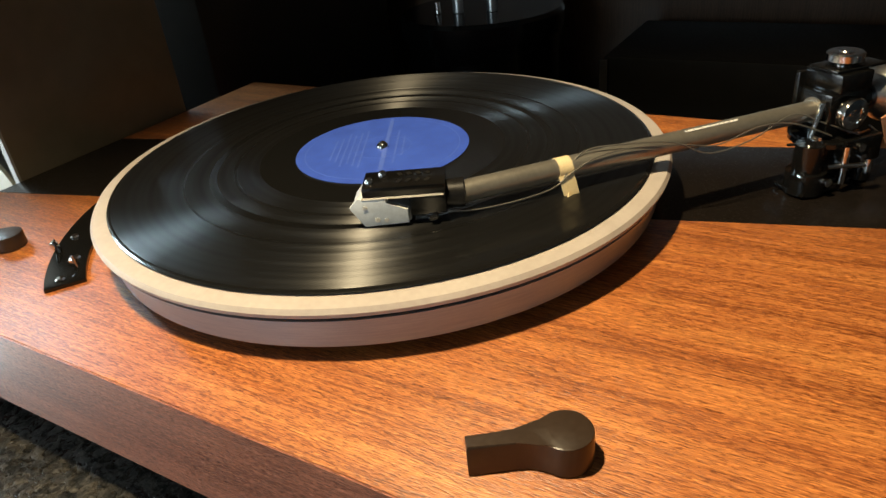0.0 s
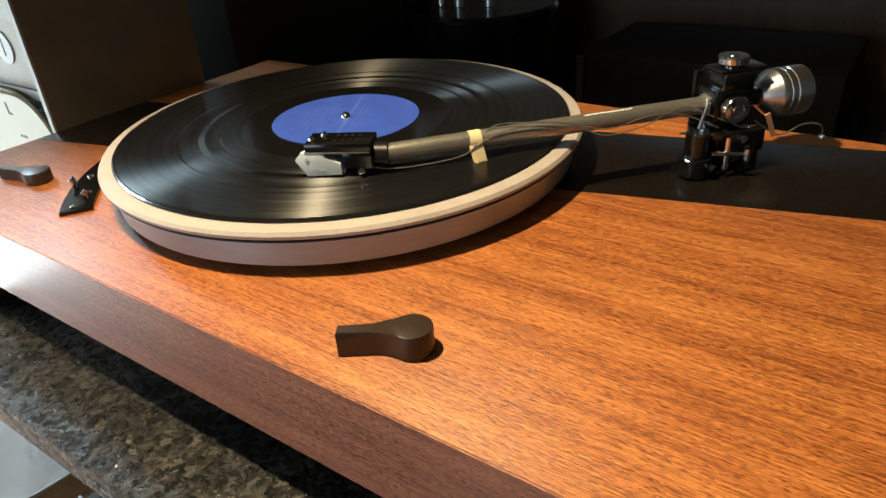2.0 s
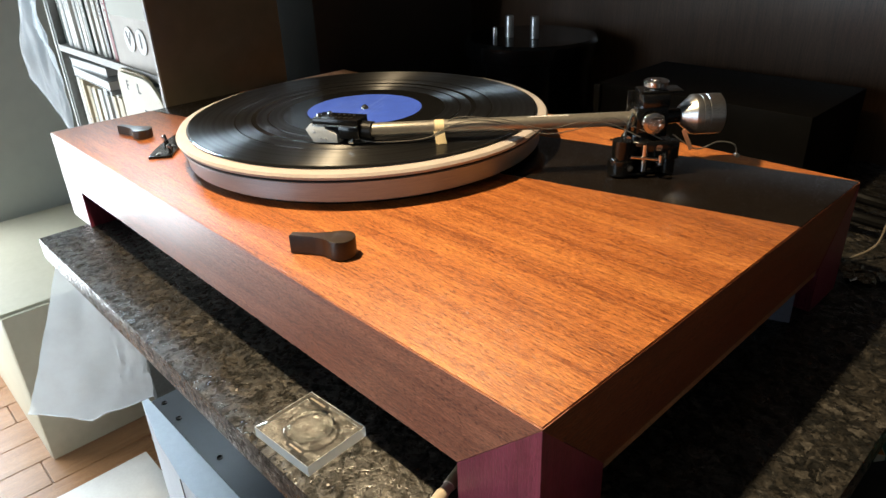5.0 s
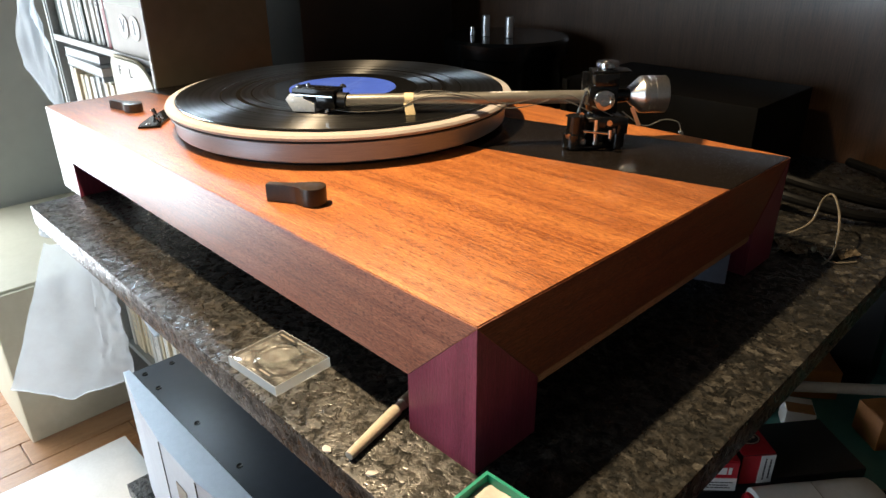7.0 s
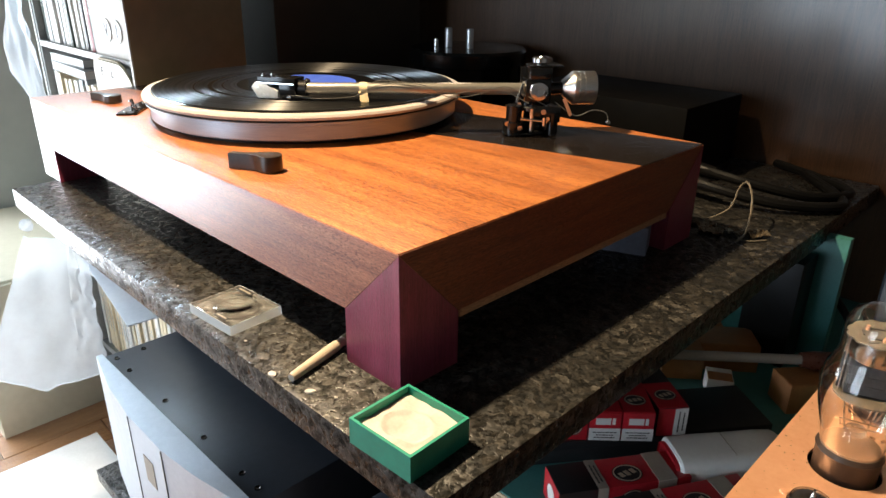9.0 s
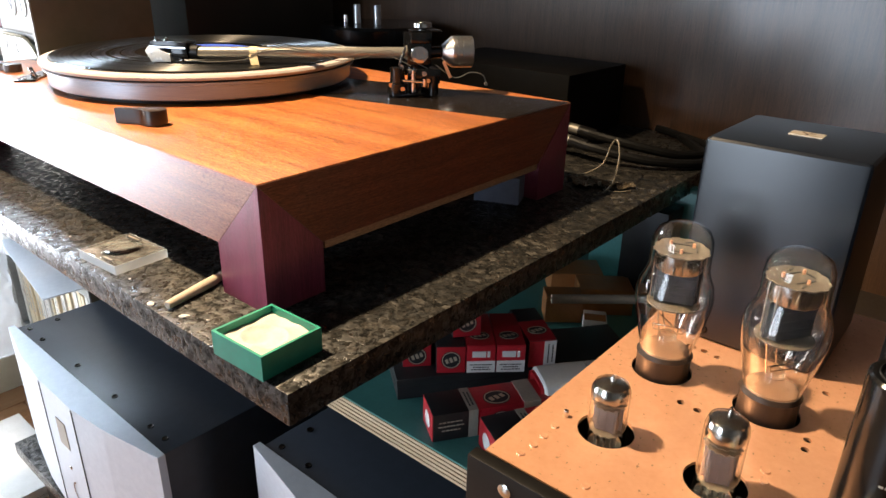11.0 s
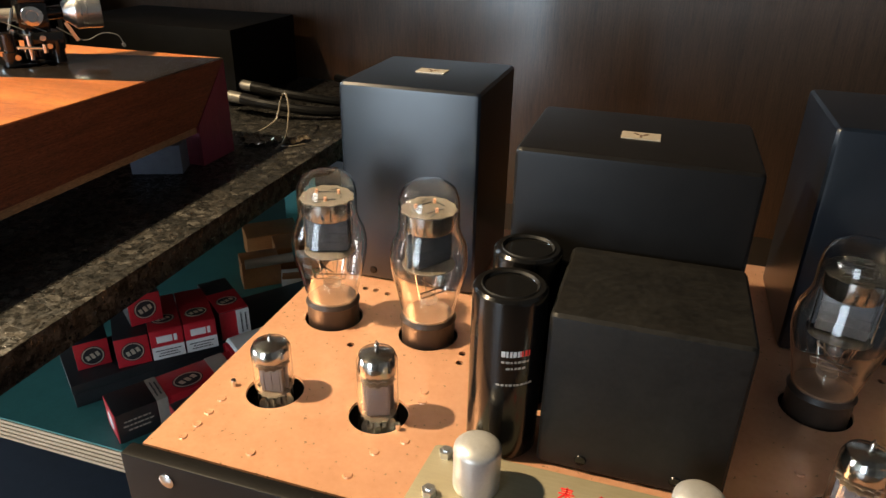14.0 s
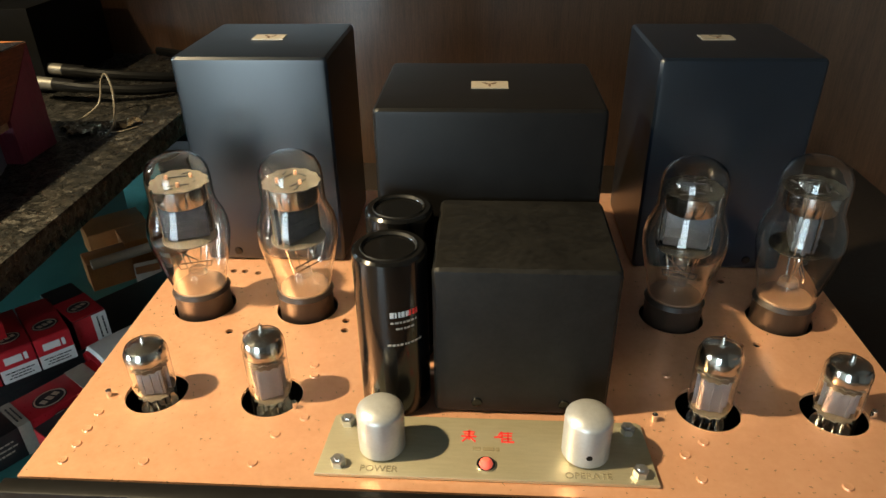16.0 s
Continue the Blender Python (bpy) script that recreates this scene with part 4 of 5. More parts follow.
for x, y in BIG:
    part("socket", turned(lathe([(0, 0.01), (0.0185, 0.01), (0.0185, 0), (0, 0)], 24), Matrix.Translation((x, y, 0.0752))), BLACK_GLOSS, amp)


# ---- valves ----
def shell_of(profile, wall):
    inner = [(max(r - wall, 0.0), z - (wall if r < 1e-6 else 0)) for r, z in profile]
    return lathe(profile + inner[::-1], 40, True)


def power_valve(m, darker=False):
    v = thing("power_valve", m, "shouldered glass power valve with darker mica discs" if darker else "shouldered glass power valve with a brown base", "vacuum tube", "power valves")
    disc = MICA_DARK if darker else MICA
    part("base", lathe([(0, -0.024), (0.0160, -0.024), (0.0172, -0.023), (0.0172, 0.012), (0.0180, 0.0135), (0.0172, 0.015), (0.0165, 0.0162), (0, 0.0162)], 40), BASE_BROWN, v, "dark brown phenolic base")
    g = part("envelope", shell_of([(0.0160, 0.0150), (0.0172, 0.020), (0.0192, 0.029), (0.0222, 0.041), (0.0240, 0.0500), (0.0242, 0.0570), (0.0228, 0.0640), (0.0198, 0.0705), (0.0187, 0.0750), (0.0187, 0.0880), (0.0180, 0.0935), (0.0155, 0.0985), (0.0100, 0.1018), (0.0, 0.1030)], 0.0010), GLASS, v, "clear shouldered glass bulb")
    g.visible_shadow = False
    # slotted mica with a scalloped rim that grips the neck of the bulb
    rim = [((0.0172 if k % 3 else 0.0160) * math.cos(2 * math.pi * k / 36), (0.0172 if k % 3 else 0.0160) * math.sin(2 * math.pi * k / 36)) for k in range(36)]
    part("top_mica", prism(rim, 0.0855, 0.0861), disc, v, "toothed mica disc")
    part("mica_slots", joined(*[turned(cuboid(-w / 2, w / 2, -0.0005, 0.0005, 0, 0.0004), pose(x, y, 0.0861, 0, 0, r)) for x, y, w, r in ((0, 0.006, 0.012, 0), (0, -0.006, 0.012, 0), (-0.009, 0, 0.006, 90), (0.009, 0, 0.006, 90), (0.004, 0.0105, 0.005, 30), (-0.005, -0.0105, 0.005, 25))]), PLATE_DARK, v)
    part("getter_band", lathe([(0.0150, 0.0850), (0.0152, 0.0780), (0.0142, 0.0735), (0.0138, 0.0735), (0.0147, 0.0780), (0.0145, 0.0850)], 36, True), GETTER, v, "mirror-like upper band")
    part("anode", joined(cuboid(-0.0125, 0.0125, -0.0065, 0.0065, 0.0515, 0.0735, 0.0015), cuboid(-0.0155, -0.0125, -0.0008, 0.0008, 0.0515, 0.0735), cuboid(0.0125, 0.0155, -0.0008, 0.0008, 0.0515, 0.0735), *[cuboid(-0.0127, 0.0127, -0.0068, 0.0068, z, z + 0.0009) for z in (0.057, 0.0625, 0.068)]), PLATE_DARK, v, "dark grey ribbed anode")
    part("lower_mica", lathe([(0, 0.0505), (0.0165, 0.0505), (0.0165, 0.0497), (0, 0.0497)], 36), disc, v)
    for x, y in ((-0.0145, 0.004), (0.0145, 0.004), (-0.0145, -0.004), (0.0145, -0.004)):
        part("cage_rod", rod((x, y, 0.0497), (x, y, 0.0855), 0.0005, 6), CHROME, v)
    part("support_wires", joined(
        rod((-0.010, 0.002, 0.0497), (-0.0055, 0.001, 0.026), 0.0005, 6), rod((0.010, 0.002, 0.0497), (0.0055, 0.001, 0.026), 0.0005, 6),
        rod((-0.007, -0.003, 0.0497), (-0.001, -0.001, 0.026), 0.0004, 6), rod((0.006, -0.003, 0.0497), (0.002, -0.001, 0.026), 0.0004, 6),
        rod((-0.009, -0.005, 0.044), (0.002, -0.005, 0.0355), 0.0005, 6), rod((0.011, -0.003, 0.0497), (0.0075, -0.004, 0.036), 0.0005, 6),
        rod((-0.010, -0.0055, 0.0350), (0.010, -0.0055, 0.0345), 0.0005, 6), rod((-0.009, -0.0055, 0.0315), (0.009, -0.0055, 0.0312), 0.0004, 6),
        rod((-0.010, -0.0055, 0.0350), (-0.009, -0.0055, 0.0312), 0.0004, 6), rod((0.010, -0.0055, 0.0345), (0.009, -0.0055, 0.0312), 0.0004, 6)), CHROME, v, "bright support wires")
    stem = part("glass_stem", lathe([(0, 0.0285), (0.0050, 0.0280), (0.0058, 0.0262), (0.0062, 0.022), (0.0085, 0.0182), (0.0100, 0.0170), (0, 0.0170)], 24), GLASS, v, "clear pinched glass stem")
    stem.visible_shadow = False
    # added disc whose colour imitates the deck reflected in the glass
    part("deck_reflection_disc", lathe([(0, 0.0172), (0.0150, 0.0172), (0.0158, 0.0164), (0, 0.0164)], 32), DECK_REFLECTION, v, "copper-brown disc painted as the deck's reflection low in the bulb")
    for k in range(3):
        a = 2.1 * k + 0.5
        part("top_pip", rod((0.008 * math.cos(a), 0.008 * math.sin(a), 0.0861), (0.008 * math.cos(a), 0.008 * math.sin(a), 0.0885), 0.0009, 8), CHROME if darker else COPPER, v)
    return v


def small_valve(m, tall):
    v = thing("small_valve", m, "small glass valve with a silvered top" if tall else "short glass valve with a silvered top", "vacuum tube", "small valves")
    k = 1.0 if tall else 0.80
    pr = [(0.0095, -0.013), (0.0108, -0.0115), (0.0112, -0.009), (0.0112, 0.033 * k), (0.0110, 0.0365 * k), (0.0096, 0.0400 * k), (0.0062, 0.0418 * k), (0.0016, 0.0424 * k), (0.0011, 0.0465 * k), (0.0, 0.0485 * k)]
    g = part("envelope", shell_of(pr, 0.0006), GLASS, v, "clear glass cylinder with a pointed tip")
    g.visible_shadow = False
    top = lathe([(0.0102, 0.0305 * k), (0.0103, 0.0325 * k), (0.0101, 0.0362 * k), (0.0089, 0.0392 * k), (0.0056, 0.0409 * k), (0.0012, 0.0416 * k), (0.0007, 0.0455 * k), (0.0, 0.0470 * k)], 36)
    for q in top.verts:
        if q.co.z < 0.031 * k:
            q.co.z += 0.0016 * noise.noise(Vector((q.co.x * 300, q.co.y * 300, 2)))
    part("getter_top", top, GETTER, v, "silver mirror inside the top")
    part("anode", joined(cuboid(-0.0064, 0.0064, -0.0042, 0.0042, 0.002, 0.0235 * k, 0.001), cuboid(-0.0085, 0.0085, -0.0005, 0.0005, 0.003, 0.022 * k), *[cuboid(x - 0.0005, x + 0.0005, -0.0047, 0.0047, 0.0024, 0.023 * k) for x in (-0.0045, 0, 0.0045)]), PLATE_GREY, v, "grey ribbed anode")
    teeth = [((0.0100 if i % 2 else 0.0086) * math.cos(2 * math.pi * i / 28), (0.0100 if i % 2 else 0.0086) * math.sin(2 * math.pi * i / 28)) for i in range(28)]
    for z in (0.0242 * k, 0.0275 * k, 0.0012):
        part("mica", prism(teeth, z, z + 0.0005), MICA, v, "toothed mica disc")
    part("getter_post", joined(rod((0.004, 0, 0.0275 * k), (0.004, 0, 0.0335 * k), 0.0004, 6), rod((-0.004, 0.001, 0.0242 * k), (-0.004, 0.001, 0.0275 * k), 0.0004, 6)), CHROME, v)
    part("pin_ring", joined(lathe([(0, -0.008), (0.0098, -0.008), (0.0098, -0.012), (0, -0.012)], 20), *[rod((0.006 * math.cos(a), 0.006 * math.sin(a), -0.017), (0.006 * math.cos(a), 0.006 * math.sin(a), 0.001), 0.0005, 6) for a in (0.7 * i for i in range(9))]), CHROME, v)
    return v


TALL = Matrix.Diagonal((1, 1, 1.018, 1))
first = power_valve(pose(AMX + BIG[0][0], AMY + BIG[0][1], DECK, 0, 0, 20) @ TALL)
copy_thing(first, pose(AMX + BIG[1][0], AMY + BIG[1][1], DECK, 0, 0, 55) @ TALL)
dim = power_valve(pose(AMX + BIG[2][0], AMY + BIG[2][1], DECK, 0, 0, -15) @ TALL, True)
copy_thing(dim, pose(AMX + BIG[3][0], AMY + BIG[3][1], DECK, 0, 0, 75) @ TALL)
short = small_valve(pose(AMX + SMALL[0][0], AMY + SMALL[0][1], DECK, 0, 0, 10), False)
copy_thing(short, pose(AMX + SMALL[3][0], AMY + SMALL[3][1], DECK, 0, 0, -25))
high = small_valve(pose(AMX + SMALL[1][0], AMY + SMALL[1][1], DECK, 0, 0, 25), True)
copy_thing(high, pose(AMX + SMALL[2][0], AMY + SMALL[2][1], DECK, 0, 0, -10))


# ---- things on the slab ----
lens = thing("magnifier_block", pose(0.081, 0.1815, 0, 0, 0, 4), "clear acrylic block with a round lens and black stickers", "magnifier")
part("block", cuboid(-0.0245, 0.0245, -0.0205, 0.0205, 0.0, 0.0075, 0.0006), ACRYLIC, lens).visible_shadow = False
# thin strips added to whiten the side faces as if catching light
for x0, x1, y0, y1 in ((-0.0249, 0.0249, -0.0209, -0.0206), (-0.0249, 0.0249, 0.0206, 0.0209), (-0.0249, -0.0246, -0.0205, 0.0205), (0.0246, 0.0249, -0.0205, 0.0205)):
    part("light_edge", cuboid(x0, x1, y0, y1, 0.0003, 0.0072), ACRYLIC_EDGE_LIGHT, lens, "pale haze painted for light in the side face").visible_shadow = False
part("lens_ring", lathe([(0.0135, 0.0076), (0.0145, 0.0082), (0.0152, 0.0076)], 48), LENS_CLEAR, lens)
part("lens_dome", lathe([(0.0134, 0.0077), (0.011, 0.0084), (0.007, 0.0089), (0.003, 0.0091), (0, 0.0092), (0, 0.0077)], 40, True), LENS_CLEAR, lens).visible_shadow = False
for x, y, w in ((0.0085, -0.0165, 0.014), (-0.013, 0.0165, 0.018)):
    st = part("sticker", cuboid(x - w / 2, x + w / 2, y - 0.002, y + 0.002, 0.0076, 0.0078), STICKER, lens, "small black sticker with pale print")
    part("sticker_print", turned(bars([(w * 0.75, 0)], 0.0012, 0.0005, 6, 0.0001), Matrix.Translation((x, y, 0.0078))), BOX_GREY, st)

pen = thing("pen", pose(0.182, 0.160, 0.0036, 0, 0, 105), "cream plastic pen lying partly beneath the turntable", "pen")
part("barrel", turned(lathe([(0, 0), (0.0024, 0.0004), (0.0028, 0.003), (0.0036, 0.034), (0.0036, 0.044), (0.0030, 0.0445), (0.0030, 0.05), (0.0034, 0.0505), (0.0033, 0.12), (0, 0.12)], 24), pose(0, 0, 0, 0, 90)), PEN_CREAM, pen)
part("grip", turned(lathe([(0.0034, 0.0505), (0.00355, 0.051), (0.00355, 0.075), (0.0034, 0.0755)], 24), pose(0, 0, 0, 0, 90)), GREY_INK, pen)

gbox = thing("green_box", pose(0.2715, 0.1735, 0, 0, 0, 2), "open green card box lined with cream padding", "box")
part("tray", joined(cuboid(-0.0225, 0.0225, -0.0215, 0.0215, 0, 0.0016), cuboid(-0.0225, -0.0208, -0.0215, 0.0215, 0.0016, 0.0155), cuboid(0.0208, 0.0225, -0.0215, 0.0215, 0.0016, 0.0155), cuboid(-0.0208, 0.0208, -0.0215, -0.0198, 0.0016, 0.0155), cuboid(-0.0208, 0.0208, 0.0198, 0.0215, 0.0016, 0.0155)), GREEN_CARD, gbox, "", False)
bm = bmesh.new()
bmesh.ops.create_grid(bm, x_segments=28, y_segments=28, size=0.5)
for v in bm.verts:
    x, y = v.co.x, v.co.y
    d = math.hypot(x / 0.36, (y + 0.05) / 0.32)
    h = 0.0108 + 0.0016 * noise.noise(Vector((x * 4, y * 4, 3))) - 0.0028 * max(0, 1 - d) + 0.0012 * math.exp(-((d - 1) / 0.12) ** 2)
    v.co = Vector((x * 0.0414, y * 0.0394, h))
part("padding", bm, FOAM, gbox, "crumpled cream padding with an oval hollow")

crumbs = [(0.166, 0.157), (0.197, 0.163), (0.120, 0.166), (0.01, 0.172), (-0.1, 0.163), (0.213, 0.17), (0.06, 0.161)]
for i, (x, y) in enumerate(crumbs):
    bm = bmesh.new()
    bmesh.ops.create_icosphere(bm, subdivisions=1, radius=1)
    rnd = random.Random(i)
    for v in bm.verts:
        v.co *= rnd.uniform(0.6, 1.2)
    bmesh.ops.scale(bm, vec=(0.0040 if i < 2 else 0.0012, 0.0028 if i < 2 else 0.0009, 0.0013 if i < 2 else 0.0006), verts=bm.verts)
    tagged(part("crumb", bm, FOAM, None, at=pose(x, y, 0.0006, 0, 0, 40 * i)), "small pale crumb on the granite", "crumb", "crumbs on the slab")

tagged(part("foam_block", cuboid(-0.022, 0.022, -0.012, 0.012, 0, 0.026, 0.001), BLUE_FOAM, None, at=pose(0.206, 0.490, 0, 0, 0, 22)), "blue-grey foam block tucked under the turntable", "foam block")

# black electronics, can and boxes at the back
dev = thing("electronics_box", pose(0.05, 0.755, 0), "glossy black electronics case behind the turntable", "electronics")
placed("case", cuboid(-0.085, 0.15, 0.700, 0.845, 0.004, 0.088, 0.002), CASE_DEEP, dev)
placed("front_lip", cuboid(-0.088, -0.080, 0.695, 0.699, 0.006, 0.086, 0.001), BLACK_DUST, dev)
for k in range(4):
    placed("foot", rod((-0.07 + 0.2 * (k % 2), 0.715 + 0.11 * (k // 2), 0), (-0.07 + 0.2 * (k % 2), 0.715 + 0.11 * (k // 2), 0.004), 0.008, 12), BLACK_SATIN, dev)
can = thing("black_canister", pose(-0.240, 0.765, 0), "round black canister with two metal pins on its lid", "canister")
part("body", lathe([(0, 0), (0.080, 0), (0.082, 0.002), (0.082, 0.092), (0.088, 0.094), (0.088, 0.112), (0.085, 0.116), (0.0, 0.117)], 64), BLACK_GLOSS, can)
for x, y in ((-0.012, -0.03), (0.022, -0.02)):
    part("pin", turned(lathe([(0, 0.028), (0.005, 0.0275), (0.0055, 0.026), (0.0055, 0), (0, 0)], 20), Matrix.Translation((x, y, 0.117))), ALU_DULL, can, "turned metal pin")
part("button", turned(lathe([(0, 0.012), (0.0035, 0.011), (0.004, 0), (0, 0)], 14), Matrix.Translation((-0.034, -0.034, 0.117))), CHROME, can)
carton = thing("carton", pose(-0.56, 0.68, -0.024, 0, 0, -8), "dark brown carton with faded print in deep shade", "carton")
# dark colour holds the carton in deep shade
part("body", cuboid(-0.15, 0.15, -0.11, 0.15, 0, 0.42, 0.002), SHADE_BROWN, carton)
part("print", turned(bars([(0.2, 0.0), (0.16, -0.035)], 0.02, 0.008, 5, 0.0006), pose(0.02, -0.1102, 0.25, 90)), BLACK_SATIN, carton)

# cables beside the turntable
for pts, r, mat, lab in (
        ([(0.17, 0.672, 0.02), (0.21, 0.668, 0.017), (0.27, 0.69, 0.009), (0.31, 0.75, 0.006), (0.24, 0.84, 0.006)], 0.0052, CABLE_BLACK, "thick black audio cable on the granite"),
        ([(0.16, 0.71, 0.024), (0.22, 0.705, 0.02), (0.28, 0.735, 0.01), (0.30, 0.80, 0.007), (0.2, 0.86, 0.007)], 0.0052, CABLE_BLACK, "thick black audio cable on the granite"),
        ([(0.226, 0.61, 0.0015), (0.24, 0.63, 0.012), (0.243, 0.64, 0.032), (0.252, 0.635, 0.040), (0.266, 0.615, 0.028), (0.274, 0.59, 0.008), (0.272, 0.575, 0.0015)], 0.0010, CABLE_CREAM, "stiff cream wire bent into a loop"),
        ([(0.236, 0.60, 0.001), (0.255, 0.60, 0.003), (0.275, 0.585, 0.001), (0.29, 0.60, 0.001)], 0.0008, CABLE_CREAM, "thin cream wire end on the granite")):
    c = thing("cable", Matrix.Translation(pts[0]), lab, "cable")
    placed("cord", tube_path(pts, r, 10), mat, c)
    if r > 0.004:
        d = (Vector(pts[0]) - Vector(pts[1])).normalized()
        a = Vector(pts[0])
        placed("plug", joined(rod(a + d * 0.012, a - d * 0.006, 0.0062, 20), rod(a + d * 0.014, a + d * 0.022, 0.0035, 14)), ARM_METAL, c, "metal plug")
        placed("plug_sleeve", rod(a - d * 0.006, a - d * 0.030, 0.0066, 20), BLACK_SATIN, c)
for i, (x, y, a) in enumerate(((0.245, 0.583, 20), (0.262, 0.598, -30), (0.278, 0.606, 60), (0.232, 0.597, 10))):
    bm = bmesh.new()
    bmesh.ops.create_grid(bm, x_segments=8, y_segments=6, size=0.5)
    for v in bm.verts:
        v.co = Vector((v.co.x * 0.022, v.co.y * 0.014, 0.002 + 0.004 * noise.noise(Vector((v.co.x * 5 + i, v.co.y * 5, i * 3)))))
    bmesh.ops.solidify(bm, geom=list(bm.faces), thickness=0.0005)
    tagged(part("foil_scrap", bm, FOIL, None, at=pose(x, y, 0.0015, 0, 0, a)), "crumpled brownish foil scrap on the granite", "scrap", "scraps on the slab")

# ---- teal shelf and what lies on it ----
shelf = thing("teal_shelf", pose(0.5, 0.585, -0.17), "teal laminate shelf with a layered plywood edge", "shelf", kind="structure")
placed("laminate", cuboid(-0.3, 0.425, 0.312, 0.88, -0.1516, -0.150), TEAL, shelf, "teal laminate surface")
# the shelf top goes on in dark brown to stand for shade
placed("shaded_top", cuboid(0.4255, 1.1, 0.312, 0.88, -0.1516, -0.150), SHADE_BROWN, shelf, "shelf top coloured dark brown for the shade beneath the valve amplifier")
placed("core", cuboid(-0.3, 1.1, 0.3135, 0.88, -0.1725, -0.1517), PLY_DARK, shelf)
for k in range(5):
    z = -0.1722 + 0.0042 * k
    placed("ply_layer", cuboid(-0.3, 1.1, 0.3118, 0.3134, z, z + 0.0030), PLY_LIGHT, shelf, "pale ply layer")
upright = tagged(part("teal_upright", cuboid(0.20, 0.336, 0.700, 0.712, -0.15, -0.014, 0.001), TEAL, None), "teal board standing behind the slab", "board")
tagged(part("dark_square_box", cuboid(0.262, 0.312, 0.655, 0.695, -0.15, -0.034, 0.001), BLACK_SATIN, None), "small dark box leaning on the teal board", "box")
SA = 44.0
flat = thing("black_flat_box", pose(0.214, 0.339, -0.15, 0, 0, 53), "long flat black box under the valve cartons", "box")
part("tray", cuboid(0.0006, 0.2274, 0.0006, 0.0594, 0, 0.0128, 0.0006), BOX_BLACK, flat)
part("lid", cuboid(0.0, 0.228, 0.0, 0.060, 0.0130, 0.0215, 0.001), BOX_BLACK, flat, "shallow black lid")


def disc_mark(parent, r, m, oval=1.0):
    d = part("logo_disc", turned(lathe([(0, 0.0002), (r, 0.0002), (r, 0), (0, 0)], 28), m @ Matrix.Diagonal((oval, 1, 1, 1))), BOX_BLACK, parent, "round black mark")
    part("logo_ring", turned(joined(lathe([(r * 0.84, 0.0002), (r * 0.84, 0.0004), (r * 0.93, 0.0004), (r * 0.93, 0.0002)], 28), turned(cuboid(-r * 0.6, -r * 0.3, -r * 0.25, r * 0.25, 0.0002, 0.0004), pose(0, 0, 0, 0, 0, 20)), turned(cuboid(-r * 0.15, r * 0.15, -r * 0.28, r * 0.28, 0.0002, 0.0004), pose(0, 0, 0, 0, 0, 20)), turned(cuboid(r * 0.3, r * 0.6, -r * 0.25, r * 0.25, 0.0002, 0.0004), pose(0, 0, 0, 0, 0, 20))), m @ Matrix.Diagonal((oval, 1, 1, 1))), GOLD_TAG, parent)


def end_carton(m, kind, deep=0.06):
    """A small valve carton whose end looks out along -y."""
    w, h = 0.0130, 0.0270
    c = thing("valve_carton", m, {"disc": "small red valve carton with a round black mark", "half": "small red and white valve carton", "dark": "small red and black valve carton"}[kind], "carton", "valve cartons")
    part("body", cuboid(-w, w, 0, deep, 0, h, 0.0005), BOX_BLACK if kind != "half" else BOX_RED, c)
    part("end_flap", cuboid(-w + 0.0003, w - 0.0003, -0.0006, 0.0, 0.0003, h - 0.0003, 0.0002), BOX_RED, c, "glossy red end flap")
    if kind != "disc":
        part("top_flap", cuboid(-w + 0.0003, w - 0.0003, 0.0003, deep * 0.58, h, h + 0.0005), BOX_RED, c, "red upper side")
        disc_mark(c, 0.0072, pose(0, deep * 0.29, h + 0.0005), 1.3)
    front = pose(0, -0.0006, h / 2, 90)
    if kind == "disc":
        disc_mark(c, 0.0088, front)
    if kind == "half":
        band = part("white_band", cuboid(-w + 0.0003, w - 0.0003, -0.0010, -0.0006, 0.0004, h * 0.45), BOX_WHITE, c, "white printed band")
        part("band_print", turned(bars([(0.020, 0.0022), (0.014, -0.0004), (0.017, -0.0028)], 0.0009, 0.0005, 2, 0.0002), pose(0, -0.0010, h * 0.23, 90)), STICKER, band)
        part("pale_mark", turned(bars([(0.016, 0)], 0.0062, 0.0012, 7, 0.0003), pose(0, -0.0006, h * 0.7, 90)), BOX_WHITE, c)
    if kind == "dark":
        band = part("white_band", cuboid(0.0015, w - 0.0003, -0.0010, -0.0006, 0.0004, h - 0.0005), BOX_WHITE, c, "white printed band")
        part("band_print", turned(bars([(0.020, 0.002), (0.018, -0.002)], 0.0012, 0.0006, 8, 0.0002), pose(0.0075, -0.0010, h / 2, 90, 0, 0) @ pose(0, 0, 0, 0, 0, 90)), STICKER, band)
    return c


ZB = -0.1285
row = Vector((math.cos(radians(SA)), math.sin(radians(SA))))
start = Vector((0.2415, 0.3800))
deep_dir = Vector((-row.y, row.x))
for i, kind in enumerate(("disc", "half", "half")):
    p = start + row * (0.0268 * i)
    end_carton(pose(p.x, p.y, ZB, 0, 0, SA), kind)
p = start + row * 0.0835 + deep_dir * 0.008
end_carton(pose(p.x, p.y, ZB, 0, 0, SA + 8), "dark", 0.062)
p = start + row * 0.015 + deep_dir * 0.016
end_carton(pose(p.x, p.y, ZB + 0.0278, 0, 0, SA + 9), "disc")
p = start + row * -0.030 + deep_dir * 0.012
end_carton(pose(p.x, p.y, ZB - 0.003, 0, 0, SA + 4), "disc")


